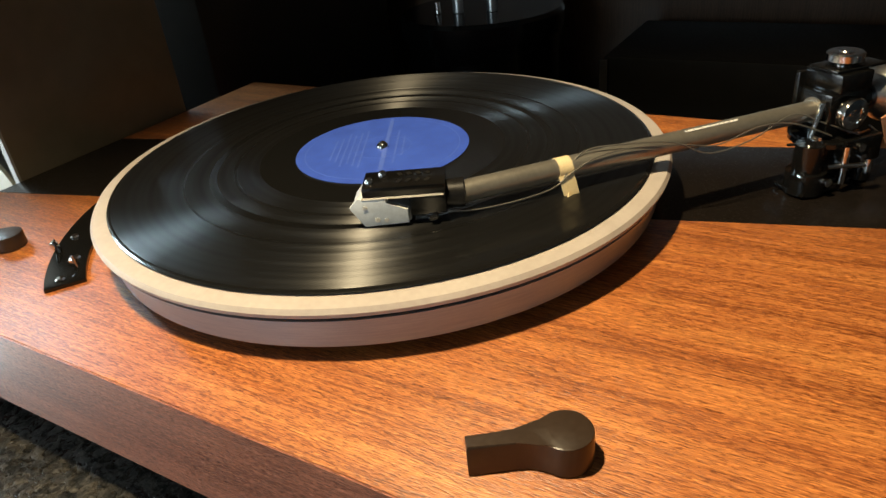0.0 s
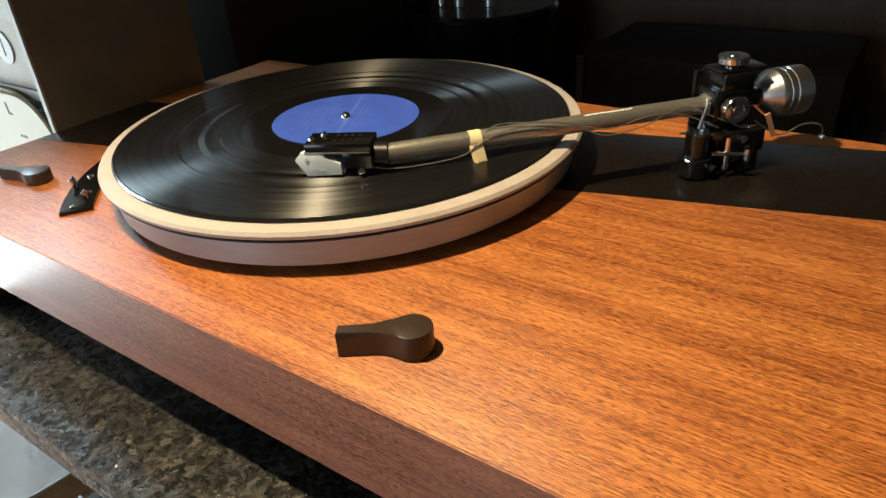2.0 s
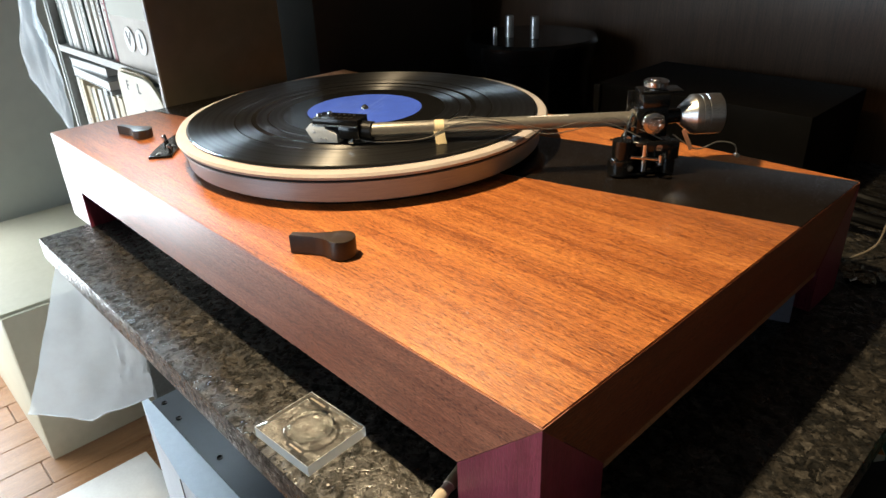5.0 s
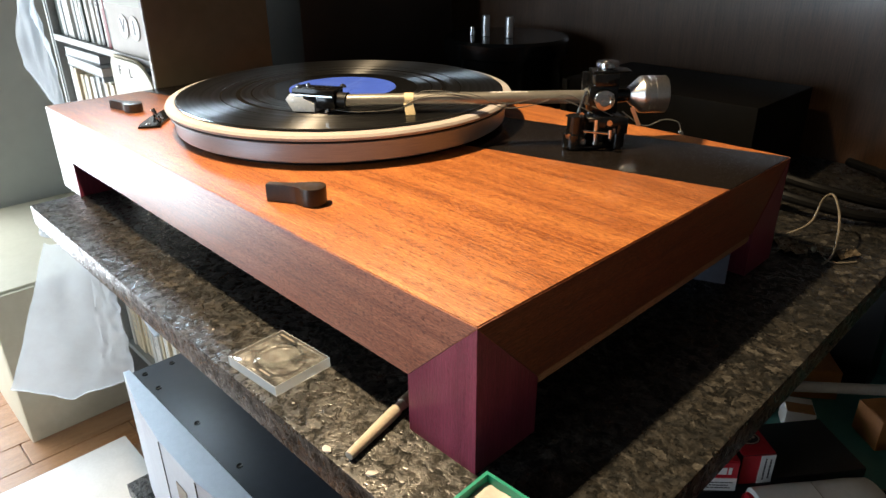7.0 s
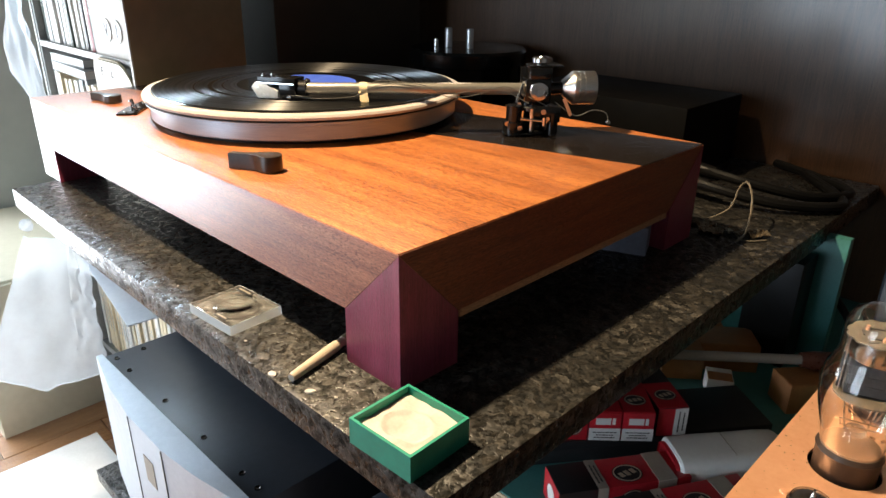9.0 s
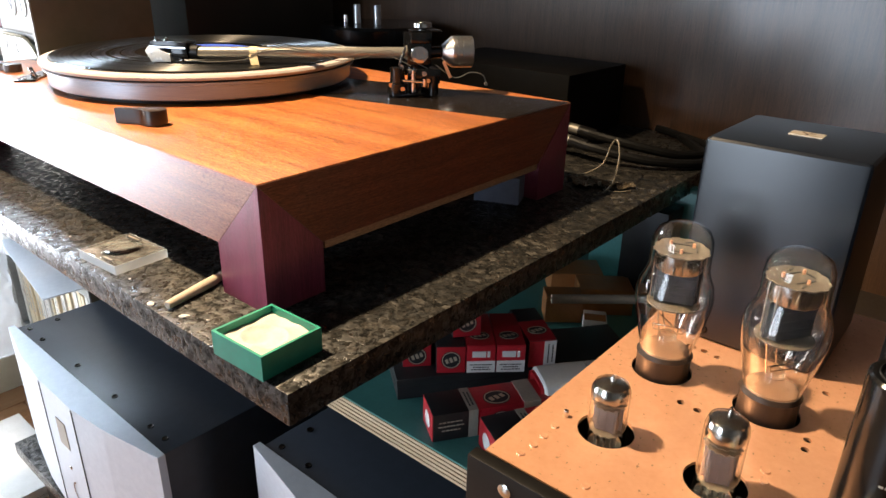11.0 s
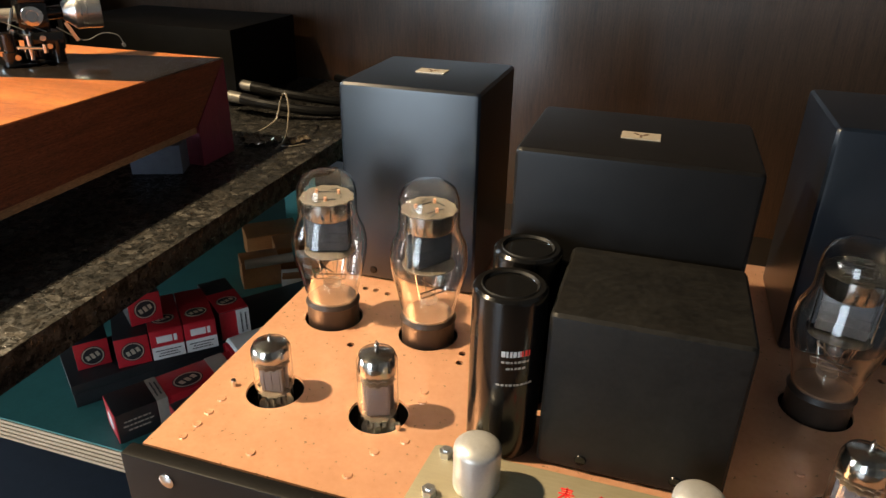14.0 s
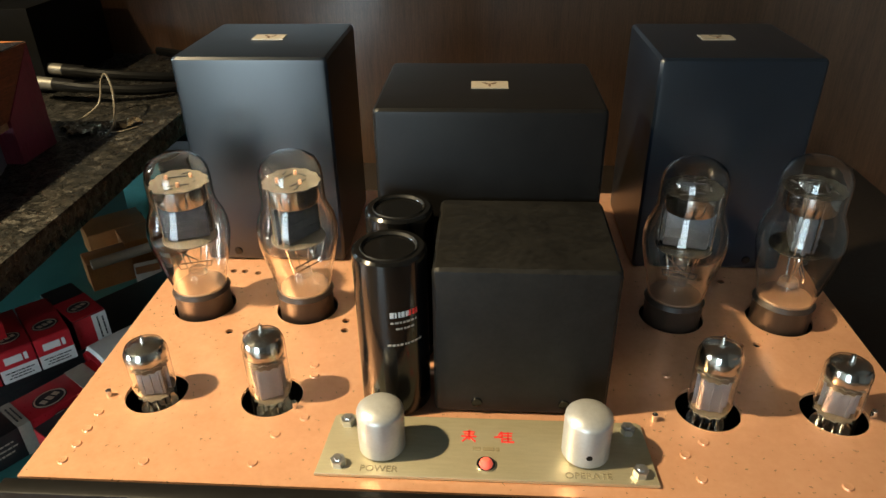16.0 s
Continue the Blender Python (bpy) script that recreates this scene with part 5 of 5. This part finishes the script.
def long_carton(m, label):
    """A valve carton on its side: red with black end, grey bands and round marks."""
    c = thing("long_valve_carton", m, label, "carton", "valve cartons")
    L, w, h = 0.105, 0.0155, 0.026
    part("body", cuboid(0, L, -w, w, 0, h, 0.0006), BOX_RED, c, "red printed sides")
    part("dark_end", cuboid(-0.0002, 0.030, -w - 0.0003, w + 0.0003, 0.0003, h + 0.0003, 0.0004), BOX_BLACK, c, "black printed end")
    part("end_flap", cuboid(-0.0008, -0.0002, -w + 0.0002, w - 0.0002, 0.0004, h, 0.0002), BOX_RED, c)
    part("band", cuboid(0.030, 0.038, -w - 0.0004, w + 0.0004, 0.0002, h + 0.0004), BOX_GREY, c, "grey-beige printed band")
    part("band", cuboid(0.078, 0.093, -w - 0.0004, w + 0.0004, 0.0002, h + 0.0004), BOX_GREY, c)
    disc_mark(c, 0.0095, pose(0.058, -0.003, h), 1.25)
    disc_mark(c, 0.0080, pose(0.058, -w, h / 2, 90), 1.2)
    part("white_mark", turned(lathe([(0, 0.0003), (0.0075, 0.0003), (0.0075, 0), (0, 0)], 24), pose(-0.0008, 0, h / 2, 0, -90)), BOX_WHITE, c, "white round mark on the flap")
    part("print", turned(bars([(0.02, 0.005), (0.022, 0.001), (0.016, -0.003)], 0.0012, 0.0007, 3, 0.0002), pose(0.015, -w - 0.0003, h / 2, 90)), BOX_GREY, c)
    part("print", turned(bars([(0.02, 0.0015), (0.018, -0.0015)], 0.0012, 0.0007, 5, 0.0002), pose(0.034, 0, h + 0.0004, 0, 0, 90)), STICKER, c)
    return c


carton1 = long_carton(pose(0.263, 0.326, -0.15, 0, 0, 56), "red and black valve carton lying on the teal shelf")
copy_thing(carton1, pose(0.318, 0.334, -0.15, 0, 0, 60))

roll = thing("paper_roll", pose(0.312, 0.414, -0.1328, 0, 0, 52), "white paper-wrapped package with a red end on the shelf", "package")


def soft_block(length, wide, high, inset):
    """A wrapped package: a rounded cross-section run along x, drawn in at both ends."""
    bm = bmesh.new()
    rings = []
    for x, k in ((0, 1 - inset), (0.002, 0.97), (length * 0.3, 1.0), (length * 0.55, 0.985), (length * 0.8, 1.0), (length - 0.003, 0.96), (length, 1 - inset)):
        line = []
        for i in range(32):
            a = 2 * math.pi * i / 32
            c, d = math.cos(a), math.sin(a)
            line.append(bm.verts.new((x + 0.0008 * noise.noise(Vector((c * 2, d * 2, x * 60))), k * wide * math.copysign(abs(c) ** 0.5, c), k * high * math.copysign(abs(d) ** 0.5, d))))
        rings.append(line)
    for p, q in zip(rings, rings[1:]):
        for i in range(32):
            bm.faces.new((p[i], p[(i + 1) % 32], q[(i + 1) % 32], q[i]))
    bm.faces.new(rings[0][::-1])
    bm.faces.new(rings[-1])
    return bm


part("paper", soft_block(0.094, 0.0215, 0.0172, 0.12), PAPER_WHITE, roll)
part("red_end", turned(soft_block(0.0012, 0.0182, 0.0145, 0.02), Matrix.Translation((-0.0012, 0, 0))), BOX_RED, roll, "red end")
part("seam", turned(cuboid(0.046, 0.0464, -0.014, 0.014, 0, 0.0003), Matrix.Translation((0, 0, 0.0171))), BOX_GREY, roll)
tool = thing("hand_tool", pose(0.246, 0.539, -0.113), "slim grey-shafted tool with a red-brown handle resting on the cartons", "tool")
placed("shaft", rod((0.246, 0.539, -0.113), (0.338, 0.613, -0.110), 0.0048, 16), BOX_GREY, tool)
placed("handle", joined(rod((0.338, 0.613, -0.110), (0.347, 0.620, -0.110), 0.0070, 16, 0.0090), rod((0.347, 0.620, -0.110), (0.400, 0.662, -0.109), 0.0090, 16)), HANDLE_RED, tool, "red-brown handle")
placed("ferrule", rod((0.372, 0.640, -0.1095), (0.375, 0.6425, -0.1095), 0.0093, 16), BOX_WHITE, tool, "pale band")
for x, y, z, a, sx, sy, sz, mat, lab in (
        (0.215, 0.640, -0.15, 40, 0.03, 0.022, 0.030, BOX_ORANGE, "orange carton at the back of the shelf"),
        (0.262, 0.625, -0.15, 38, 0.030, 0.020, 0.030, BOX_ORANGE, "orange carton at the back of the shelf"),
        (0.240, 0.573, -0.15, 40, 0.020, 0.014, 0.030, BOX_ORANGE, "small orange carton with a worn top"),
        (0.284, 0.566, -0.15, 30, 0.012, 0.012, 0.020, PAPER_WHITE, "small white carton with an orange top"),
        (0.347, 0.604, -0.15, 50, 0.022, 0.016, 0.030, BOX_ORANGE, "small orange carton at the back of the shelf")):
    b = thing("small_carton", pose(x, y, z, 0, 0, a), lab, "carton", "cartons at the back")
    part("body", cuboid(-sx, sx, -sy, sy, 0, sz, 0.0008), mat, b)
    part("lid_flap", cuboid(-sx + 0.001, sx - 0.001, -sy + 0.001, sy * 0.2, sz, sz + 0.0006), BOX_ORANGE, b)
tagged(part("steel_ball", lathe([(0.009 * math.sin(radians(a)), 0.009 - 0.009 * math.cos(radians(a))) for a in range(0, 181, 12)], 32), CHROME, None, at=pose(0.371, 0.510, -0.15)), "shiny steel ball on the teal shelf", "ball")
lead = thing("black_lead", pose(0.27, 0.72, -0.15), "loose black lead coiled behind the cartons", "cable")
placed("cord", tube_path([(0.21, 0.70, -0.145), (0.25, 0.735, -0.10), (0.31, 0.74, -0.085), (0.36, 0.71, -0.115), (0.38, 0.67, -0.146)], 0.004, 10), CABLE_BLACK, lead)

# ---- power amplifiers under the slab ----
def power_amp(m, label):
    a = thing("power_amplifier", m, label, "amplifier", "power amplifiers")
    W, H, D = 0.385, 0.190, 0.30
    part("case", cuboid(0.004, W - 0.004, 0.012, D, 0.004, H - 0.003, 0.0015), CASE_BLUE, a, "blue-black steel case")
    plan = [(0, 0.006), (0.085, -0.010), (0.155, -0.0165), (0.24, -0.0165), (0.30, -0.010), (W, 0.006), (W, 0.014), (0, 0.014)]
    part("face_plate", prism(plan, 0.0, H, 0.0006), FACE_ALU, a, "bowed silver face plate", False)
    part("badge", turned(cuboid(-0.012, 0.012, -0.018, 0.018, 0, 0.0008), pose(0.198, -0.0166, 0.135, 90)), BOX_GREY, a, "small bronze badge")
    part("groove", cuboid(0.2395, 0.2415, -0.0172, -0.0162, 0.002, H - 0.002), BLACK_SATIN, a)
    part("groove", cuboid(0.154, 0.1555, -0.0172, -0.0162, 0.002, H - 0.002), BLACK_SATIN, a)
    part("indicator", turned(lathe([(0, 0.0015), (0.002, 0.0013), (0.0026, 0), (0, 0)], 12), pose(0.198, -0.0166, 0.085, 90)), CHROME, a)
    part("crescent", turned(joined(*[turned(cuboid(-0.001, 0.001, -0.0035, 0.0035, 0, 0.001), pose(0.011 * math.cos(radians(t)), 0.014 * math.sin(radians(t)), 0, 0, 0, t)) for t in range(120, 260, 18)]), pose(0.206, -0.0166, 0.052, 90)), CHROME, a, "curved chrome mark")
    for x, y in ((0.02, 0.025), (0.06, 0.025), (0.02, 0.06), (0.155, 0.028), (0.25, 0.028), (0.33, 0.028), (0.36, 0.028), (0.02, 0.16)):
        part("case_screw", turned(lathe([(0, 0.0006), (0.002, 0.0006), (0.0032, 0.0014), (0.0036, 0), (0, 0)], 12), Matrix.Translation((x, y, H - 0.003))), BLACK_GLOSS, a)
    for x, y in ((0.03, 0.05), (W - 0.03, 0.05), (0.03, D - 0.03), (W - 0.03, D - 0.03)):
        part("foot", rod((x, y, -0.012), (x, y, 0.004), 0.015, 16), BLACK_SATIN, a)
    return a


one = power_amp(pose(-0.376, 0.203, -0.438), "silver-fronted power amplifier with a black top")
copy_thing(one, pose(0.088, 0.262, -0.415))
tagged(part("lower_slab", cuboid(-0.42, 0.05, 0.19, 0.62, -0.470, -0.450, 0.001), GRANITE, None), "dark stone slab under the power amplifier", "slab", kind="structure")
tagged(part("lower_plinth", cuboid(-0.40, 0.03, 0.21, 0.60, FLOOR_Z - 0.012, -0.470), BLACK_SATIN, None), "dark block carrying the stone slab", "plinth", kind="structure")
tagged(part("second_plinth", cuboid(0.09, 0.47, 0.28, 0.60, FLOOR_Z - 0.012, -0.427), BLACK_SATIN, None), "dark block carrying a power amplifier", "plinth", kind="structure")
lead = thing("grey_lead", pose(-0.30, 0.44, -0.25), "grey lead looping behind the power amplifier", "cable")
placed("cord", tube_path([(-0.36, 0.47, -0.247), (-0.33, 0.42, -0.235), (-0.29, 0.40, -0.205), (-0.25, 0.43, -0.20), (-0.23, 0.48, -0.247)], 0.006, 10), BOX_GREY, lead)

# ---- shelf of records beside the cabinet panel ----
case = thing("record_shelf", pose(-0.62, 0.40, FLOOR_Z), "grey laminate shelf full of records and papers", "shelf")
for x0, x1, y0, y1, z0, z1, nm, mt in (
        (-0.832, -0.818, 0.345, 0.455, FLOOR_Z, 0.36, "side", SHELF_GREY), (-0.416, -0.4056, 0.345, 0.455, FLOOR_Z, 0.30, "side", SHELF_GREY),
        (-0.818, -0.416, 0.345, 0.455, 0.099, 0.107, "shelf_board", SHELF_GREY), (-0.818, -0.416, 0.345, 0.455, -0.170, -0.158, "shelf_board", SHELF_GREY),
        (-0.818, -0.416, 0.345, 0.455, -0.285, -0.273, "shelf_board", SHELF_GREY), (-0.818, -0.416, 0.345, 0.455, -0.475, -0.463, "shelf_board", SHELF_GREY),
        (-0.818, -0.416, 0.3435, 0.345, 0.0985, 0.108, "edge_strip", EDGE_WHITE), (-0.818, -0.416, 0.3435, 0.345, -0.286, -0.272, "edge_strip", EDGE_WHITE),
        (-0.832, -0.824, 0.3435, 0.345, FLOOR_Z, 0.36, "edge_strip", EDGE_WHITE), (-0.818, -0.416, 0.455, 0.459, FLOOR_Z, 0.30, "back_board", SHELF_GREY)):
    placed(nm, cuboid(x0, x1, y0, y1, z0, z1), mt, case, smooth=False)

SPINES = [plain("white spine", (0.66, 0.65, 0.6), 0.5), plain("grey spine", (0.34, 0.36, 0.36), 0.5), plain("dark green spine", (0.06, 0.085, 0.07), 0.5), plain("dark red spine", (0.26, 0.035, 0.04), 0.5), plain("cream spine", (0.66, 0.56, 0.38), 0.55), plain("black spine", (0.03, 0.03, 0.035), 0.45)]


def sleeve(x, y, z, wide, high, deep, lean, mat, label, group):
    s = thing("record_sleeve", pose(x, y, z, 0, lean, 0), label, "record sleeve", group)
    part("cover", cuboid(0, wide, 0, deep, 0, high, 0.0006), mat, s)
    part("spine_print", turned(bars([(high * 0.5, 0)], wide * 0.3, 0.002, int(abs(x) * 1000), 0.0003), pose(wide / 2, 0, high * 0.52, 90) @ pose(0, 0, 0, 0, 0, 90)), SPINES[1] if mat in (SPINES[0], SPINES[4]) else SPINES[0], s)


rnd = random.Random(5)
x = -0.812
while x < -0.605:
    w = rnd.uniform(0.006, 0.013)
    k = rnd.choice((0, 0, 0, 1, 0, 2, 0, 5))
    names = ("white", "grey", "dark green", "dark red", "cream", "black")
    sleeve(x, 0.350 + rnd.uniform(0, 0.006), 0.107, w, rnd.uniform(0.17, 0.2), 0.09, rnd.uniform(-2.5, 0), SPINES[k], "record sleeve with a " + names[k] + " spine standing upright", "records on the upper shelf")
    x += w + 0.0022
sleeve(-0.600, 0.350, 0.107, 0.010, 0.195, 0.09, -2, SPINES[3], "dark red record sleeve standing at the end of a row", "records on the upper shelf")
sleeve(-0.588, 0.350, 0.107, 0.009, 0.195, 0.09, -2, SPINES[2], "dark green record sleeve standing at the end of a row", "records on the upper shelf")
x = -0.812
while x < -0.585:
    w = rnd.uniform(0.008, 0.016)
    k = rnd.choice((0, 0, 4, 0, 1))
    sleeve(x, 0.350 + rnd.uniform(0, 0.006), -0.158, w, rnd.uniform(0.205, 0.218), 0.09, rnd.uniform(-1.5, 0), SPINES[k], "record sleeve with a " + names[k] + " spine below the shelf", "records on the middle shelf")
    x += w + 0.003
for i, (z, w, h) in enumerate(((0.062, 0.165, 0.014), (0.0765, 0.14, 0.013))):
    b = thing("book", pose(-0.80, 0.350, z, 0, 0, -2 + 3 * i), "white paperback lying flat on the record row", "book", "books lying flat")
    part("page_block", cuboid(0.001, w - 0.001, 0.001, 0.089, 0.0012, h - 0.0012), PAPER_WHITE, b)
    part("cover", joined(cuboid(0, w, 0, 0.09, 0, 0.0012), cuboid(0, w, 0, 0.09, h - 0.0012, h)), SPINES[1], b)

# picture sleeve with two lettered discs
big = thing("picture_sleeve", pose(-0.509, 0.3465, 0.107, 0), "grey-beige picture sleeve with round lettered marks", "record sleeve")
part("cover", cuboid(-0.066, 0.066, 0, 0.004, 0, 0.24, 0.0008), BOX_GREY, big)
part("pale_field", cuboid(-0.064, 0.064, -0.0006, -0.0001, 0.062, 0.235), WALL_PAINT, big)
for lx, ch in ((-0.012, "V"), (0.023, "I")):
    part("disc", turned(lathe([(0, 0.0008), (0.0148, 0.0008), (0.0148, 0), (0, 0)], 32), pose(lx, -0.0006, 0.036, 90)), PAPER_WHITE, big, "white round mark")
    letters("lettering", ch, 0.025, STICKER, big, pose(lx, -0.0016, 0.036, 90))
for i, (dx, dz, r) in enumerate(((0.0, 0.0, 0.052), (0.006, 0.006, 0.046))):
    d = thing("disc_dish", pose(-0.470 + dx, 0.408, 0.1072 + dz), "blue-green round dish lying on the shelf", "dish", "dishes on the shelf")
    part("dish", lathe([(0, 0.0), (r * 0.7, 0.0), (r, 0.004), (r * 1.0, 0.0055), (r * 0.7, 0.002), (0, 0.0018)], 40), TEAL if i else SHELF_GREY, d)
small = thing("brown_carton", pose(-0.455, 0.408, 0.1190, 0, 0, 15), "small brown carton on the dishes", "carton")
part("body", cuboid(-0.014, 0.014, -0.012, 0.012, 0, 0.03, 0.0008), BOX_BROWN, small)
for i, (x, h, mt, lab) in enumerate(((-0.442, 0.075, PAPER_WHITE, "white bottle at the end of the shelf"), (-0.436, 0.12, BLACK_SATIN, "dark bottle at the end of the shelf"))):
    b = thing("bottle", pose(x - 0.012, 0.366 + 0.03 * i, 0.107), lab, "bottle")
    part("body", lathe([(0, 0), (0.011, 0), (0.012, 0.002), (0.012, h * 0.7), (0.005, h * 0.8), (0.005, h * 0.92), (0, h * 0.92)], 20), mt, b)
    part("cap", lathe([(0, h), (0.006, h), (0.006, h * 0.9), (0, h * 0.9)], 16), EDGE_WHITE, b)

# round-cornered cream sleeves
def rounded_sleeve(m, wide, high, thick, mat, label, words=""):
    s = thing("index_sleeve", m, label, "record sleeve", "round-cornered sleeves")
    pts = [(0, 0), (wide, 0)]
    r = 0.055
    pts += [(wide - r + r * math.cos(radians(a)), high - r + r * math.sin(radians(a))) for a in range(0, 91, 10)]
    r = 0.012
    pts += [(r - r * math.cos(radians(90 - a)), high - r + r * math.sin(radians(90 - a))) for a in range(0, 91, 15)]
    part("card", turned(prism(pts, 0, thick), Matrix(((1, 0, 0, 0), (0, 0, 1, 0), (0, 1, 0, 0), (0, 0, 0, 1)))), mat, s)
    for i, ch in enumerate(words):
        letters("lettering", ch, 0.017, STICKER, s, pose(0.030 + 0.034 * i, -0.0003, high - 0.015, 90))
    if words:
        part("small_print", turned(joined(turned(bars([(0.012, 0)], 0.0022, 0.002, 4, 0.0003), pose(0.02, 0.02, 0)), turned(bars([(0.01, 0)], 0.0026, 0.002, 6, 0.0003), pose(-0.01, -0.03, 0)), turned(bars([(0.02, 0)], 0.003, 0.004, 7, 0.0003), pose(0.055, -0.055, 0))), pose(0.055, -0.0001, high - 0.06, 90)), STICKER, s)


rounded_sleeve(pose(-0.556, 0.3325, -0.158), 0.136, 0.262, 0.003, CREAM_PAINT, "cream round-cornered sleeve with letters", "FL")
for i, (dx, mt, lab) in enumerate(((-0.010, SPINES[4], "yellowed sleeve edge"), (-0.018, BOX_BROWN, "brown sleeve edge"), (-0.026, SPINES[4], "yellowed sleeve edge"))):
    rounded_sleeve(pose(-0.556 + dx, 0.337 + 0.0035 * i, -0.158), 0.130, 0.264 - 0.003 * i, 0.003, mt, lab + " behind the lettered one")

# papers and spines on the lower shelves
x = -0.80
while x < -0.44:
    w = rnd.uniform(0.007, 0.014)
    k = rnd.choice((0, 4, 4, 0))
    sleeve(x, 0.350 + rnd.uniform(0, 0.006), -0.463, w, rnd.uniform(0.15, 0.172), 0.09, rnd.uniform(-1.0, 0.5), SPINES[k], "record sleeve with a " + names[k] + " spine on the low shelf", "records on the low shelf")
    x += w + 0.003
for i, (x, y, z, a, t) in enumerate(((-0.62, 0.325, -0.270, 10, 4), (-0.600, 0.300, -0.262, -8, 2))):
    tagged(part("paper_sheet", cuboid(-0.14, 0.15, 0, 0.11, 0, 0.002), (FACE_ALU if i else PAPER_WHITE), None, at=pose(x, y, z, t, 0, a)), "loose bluish-white paper folder on the low shelf", "paper", "loose papers")

# plastic sheets
def film_bag(corners, label, seed, crumple, folds, knot=None, dip=0.0):
    """A hanging film bag: a skin between four corners, broken into flat facets by sharp folds."""
    a, b, c, d = (Vector(p) for p in corners)
    bag = thing("plastic_bag", Matrix.Translation(a), label, "plastic bag", "hanging plastic bags")
    rnd_ = random.Random(seed)
    creases = [(rnd_.uniform(0, 1), rnd_.uniform(0, 1), rnd_.uniform(0, math.pi), rnd_.uniform(-1, 1)) for _ in range(folds)]
    across = (b - a).cross(d - a).normalized()
    bm = bmesh.new()
    n = 40
    grid = []
    for j in range(n + 1):
        line = []
        for i in range(n + 1):
            u, v = i / n, j / n
            p = (a * (1 - u) + b * u) * (1 - v) + (d * (1 - u) + c * u) * v
            h = sum(s * abs((u - x0) * math.cos(t) + (v - y0) * math.sin(t)) for x0, y0, t, s in creases)
            q = Vector((u * 4 + seed, v * 4, seed))
            p = p + across * (crumple * (0.3 + 0.7 * v) * (1 - 0.85 * v ** 5) * (h * 1.6 / max(1, folds) ** 0.5 + 0.5 * noise.noise(q)))
            edge = min(u, 1 - u)
            p.z += 0.003 * noise.noise(q * 2.3) * (1 if v > 0.9 or edge < 0.1 else 0.3)
            p.z -= dip * v * (1 - abs(u - 0.45) / 0.55 if u > 0.45 else u / 0.45)
            if u > 0.72:
                p += (across * (0.008 * noise.noise(q * 3.1)) + Vector((0, 0.006 * noise.noise(q * 2.7), 0))) * (1 - v ** 4)
            line.append(bm.verts.new(p))
        grid.append(line)
    for j in range(n):
        for i in range(n):
            bm.faces.new((grid[j][i], grid[j][i + 1], grid[j + 1][i + 1], grid[j + 1][i]))
    bmesh.ops.solidify(bm, geom=list(bm.faces), thickness=0.0004)
    hem = [grid[n][i].co.copy() for i in range(n + 1)]
    placed("film", bm, FILM, bag).visible_shadow = False
    placed("hem", tube_path([tuple(p) for p in hem], 0.0009, 6), FILM, bag, "rolled lower hem").visible_shadow = False
    if knot:
        part("knot", lathe([(0, 0.012), (0.006, 0.010), (0.010, 0.004), (0.008, -0.004), (0.003, -0.01), (0, -0.011)], 10), FILM, bag, "twisted knot", at=world_of(bag).inverted() @ pose(*knot, 30, 20))


film_bag(((-0.625, 0.212, -0.150), (-0.620, 0.290, -0.175), (-0.610, 0.285, -0.412), (-0.640, 0.120, -0.365)), "milky crumpled plastic bag hanging below the slab", 2, 0.022, 9, (-0.640, 0.224, -0.142), 0.028)
film_bag(((-0.85, 0.325, 0.36), (-0.80, 0.335, 0.36), (-0.828, 0.333, -0.035), (-0.93, 0.318, 0.05)), "milky plastic sheet hanging on the record shelf", 9, 0.04, 5)

cup = thing("cream_cupboard", pose(-0.95, 0.40, FLOOR_Z - 0.012), "cream painted low cupboard beside the shelf", "cupboard")
placed("body", cuboid(-1.28, -0.842, 0.149, 0.455, FLOOR_Z - 0.012, -0.30, 0.002), CREAM_PAINT, cup)
placed("front_board", cuboid(-0.8415, -0.834, 0.150, 0.342, FLOOR_Z - 0.010, -0.305, 0.001), CREAM_PAINT, cup, "scuffed cream board")
wbox = thing("white_carton", pose(-0.58, 0.1, FLOOR_Z - 0.012, 0, 0, 0), "flat white carton lying on the floor", "carton")
part("body", cuboid(-0.125, 0.11, -0.25, 0.172, 0, 0.028, 0.001), PAPER_WHITE, wbox)
part("lid_seam", cuboid(-0.1252, 0.1102, -0.2502, 0.1722, 0.0125, 0.0132), BOX_GREY, wbox)

# floor boards
floor = bpy.data.objects["floor"]
rnd = random.Random(11)
plank_mesh = None
for i in range(14):
    for j in range(3):
        bm_at = pose(-1.26 + 0.075 * i, -0.62 + 0.5 * j + 0.17 * (i % 3), FLOOR_Z - 0.006)
        if plank_mesh is None:
            first_plank = part("plank", cuboid(-0.0368, 0.0368, -0.249, 0.249, -0.006, 0.0 - 0.006 + 0.006, 0.0008, 1), FLOOR_WOOD, floor, at=bm_at)
            plank_mesh = first_plank.data
        else:
            p = new("plank", plank_mesh)
            p.parent, p.matrix_basis = floor, bm_at
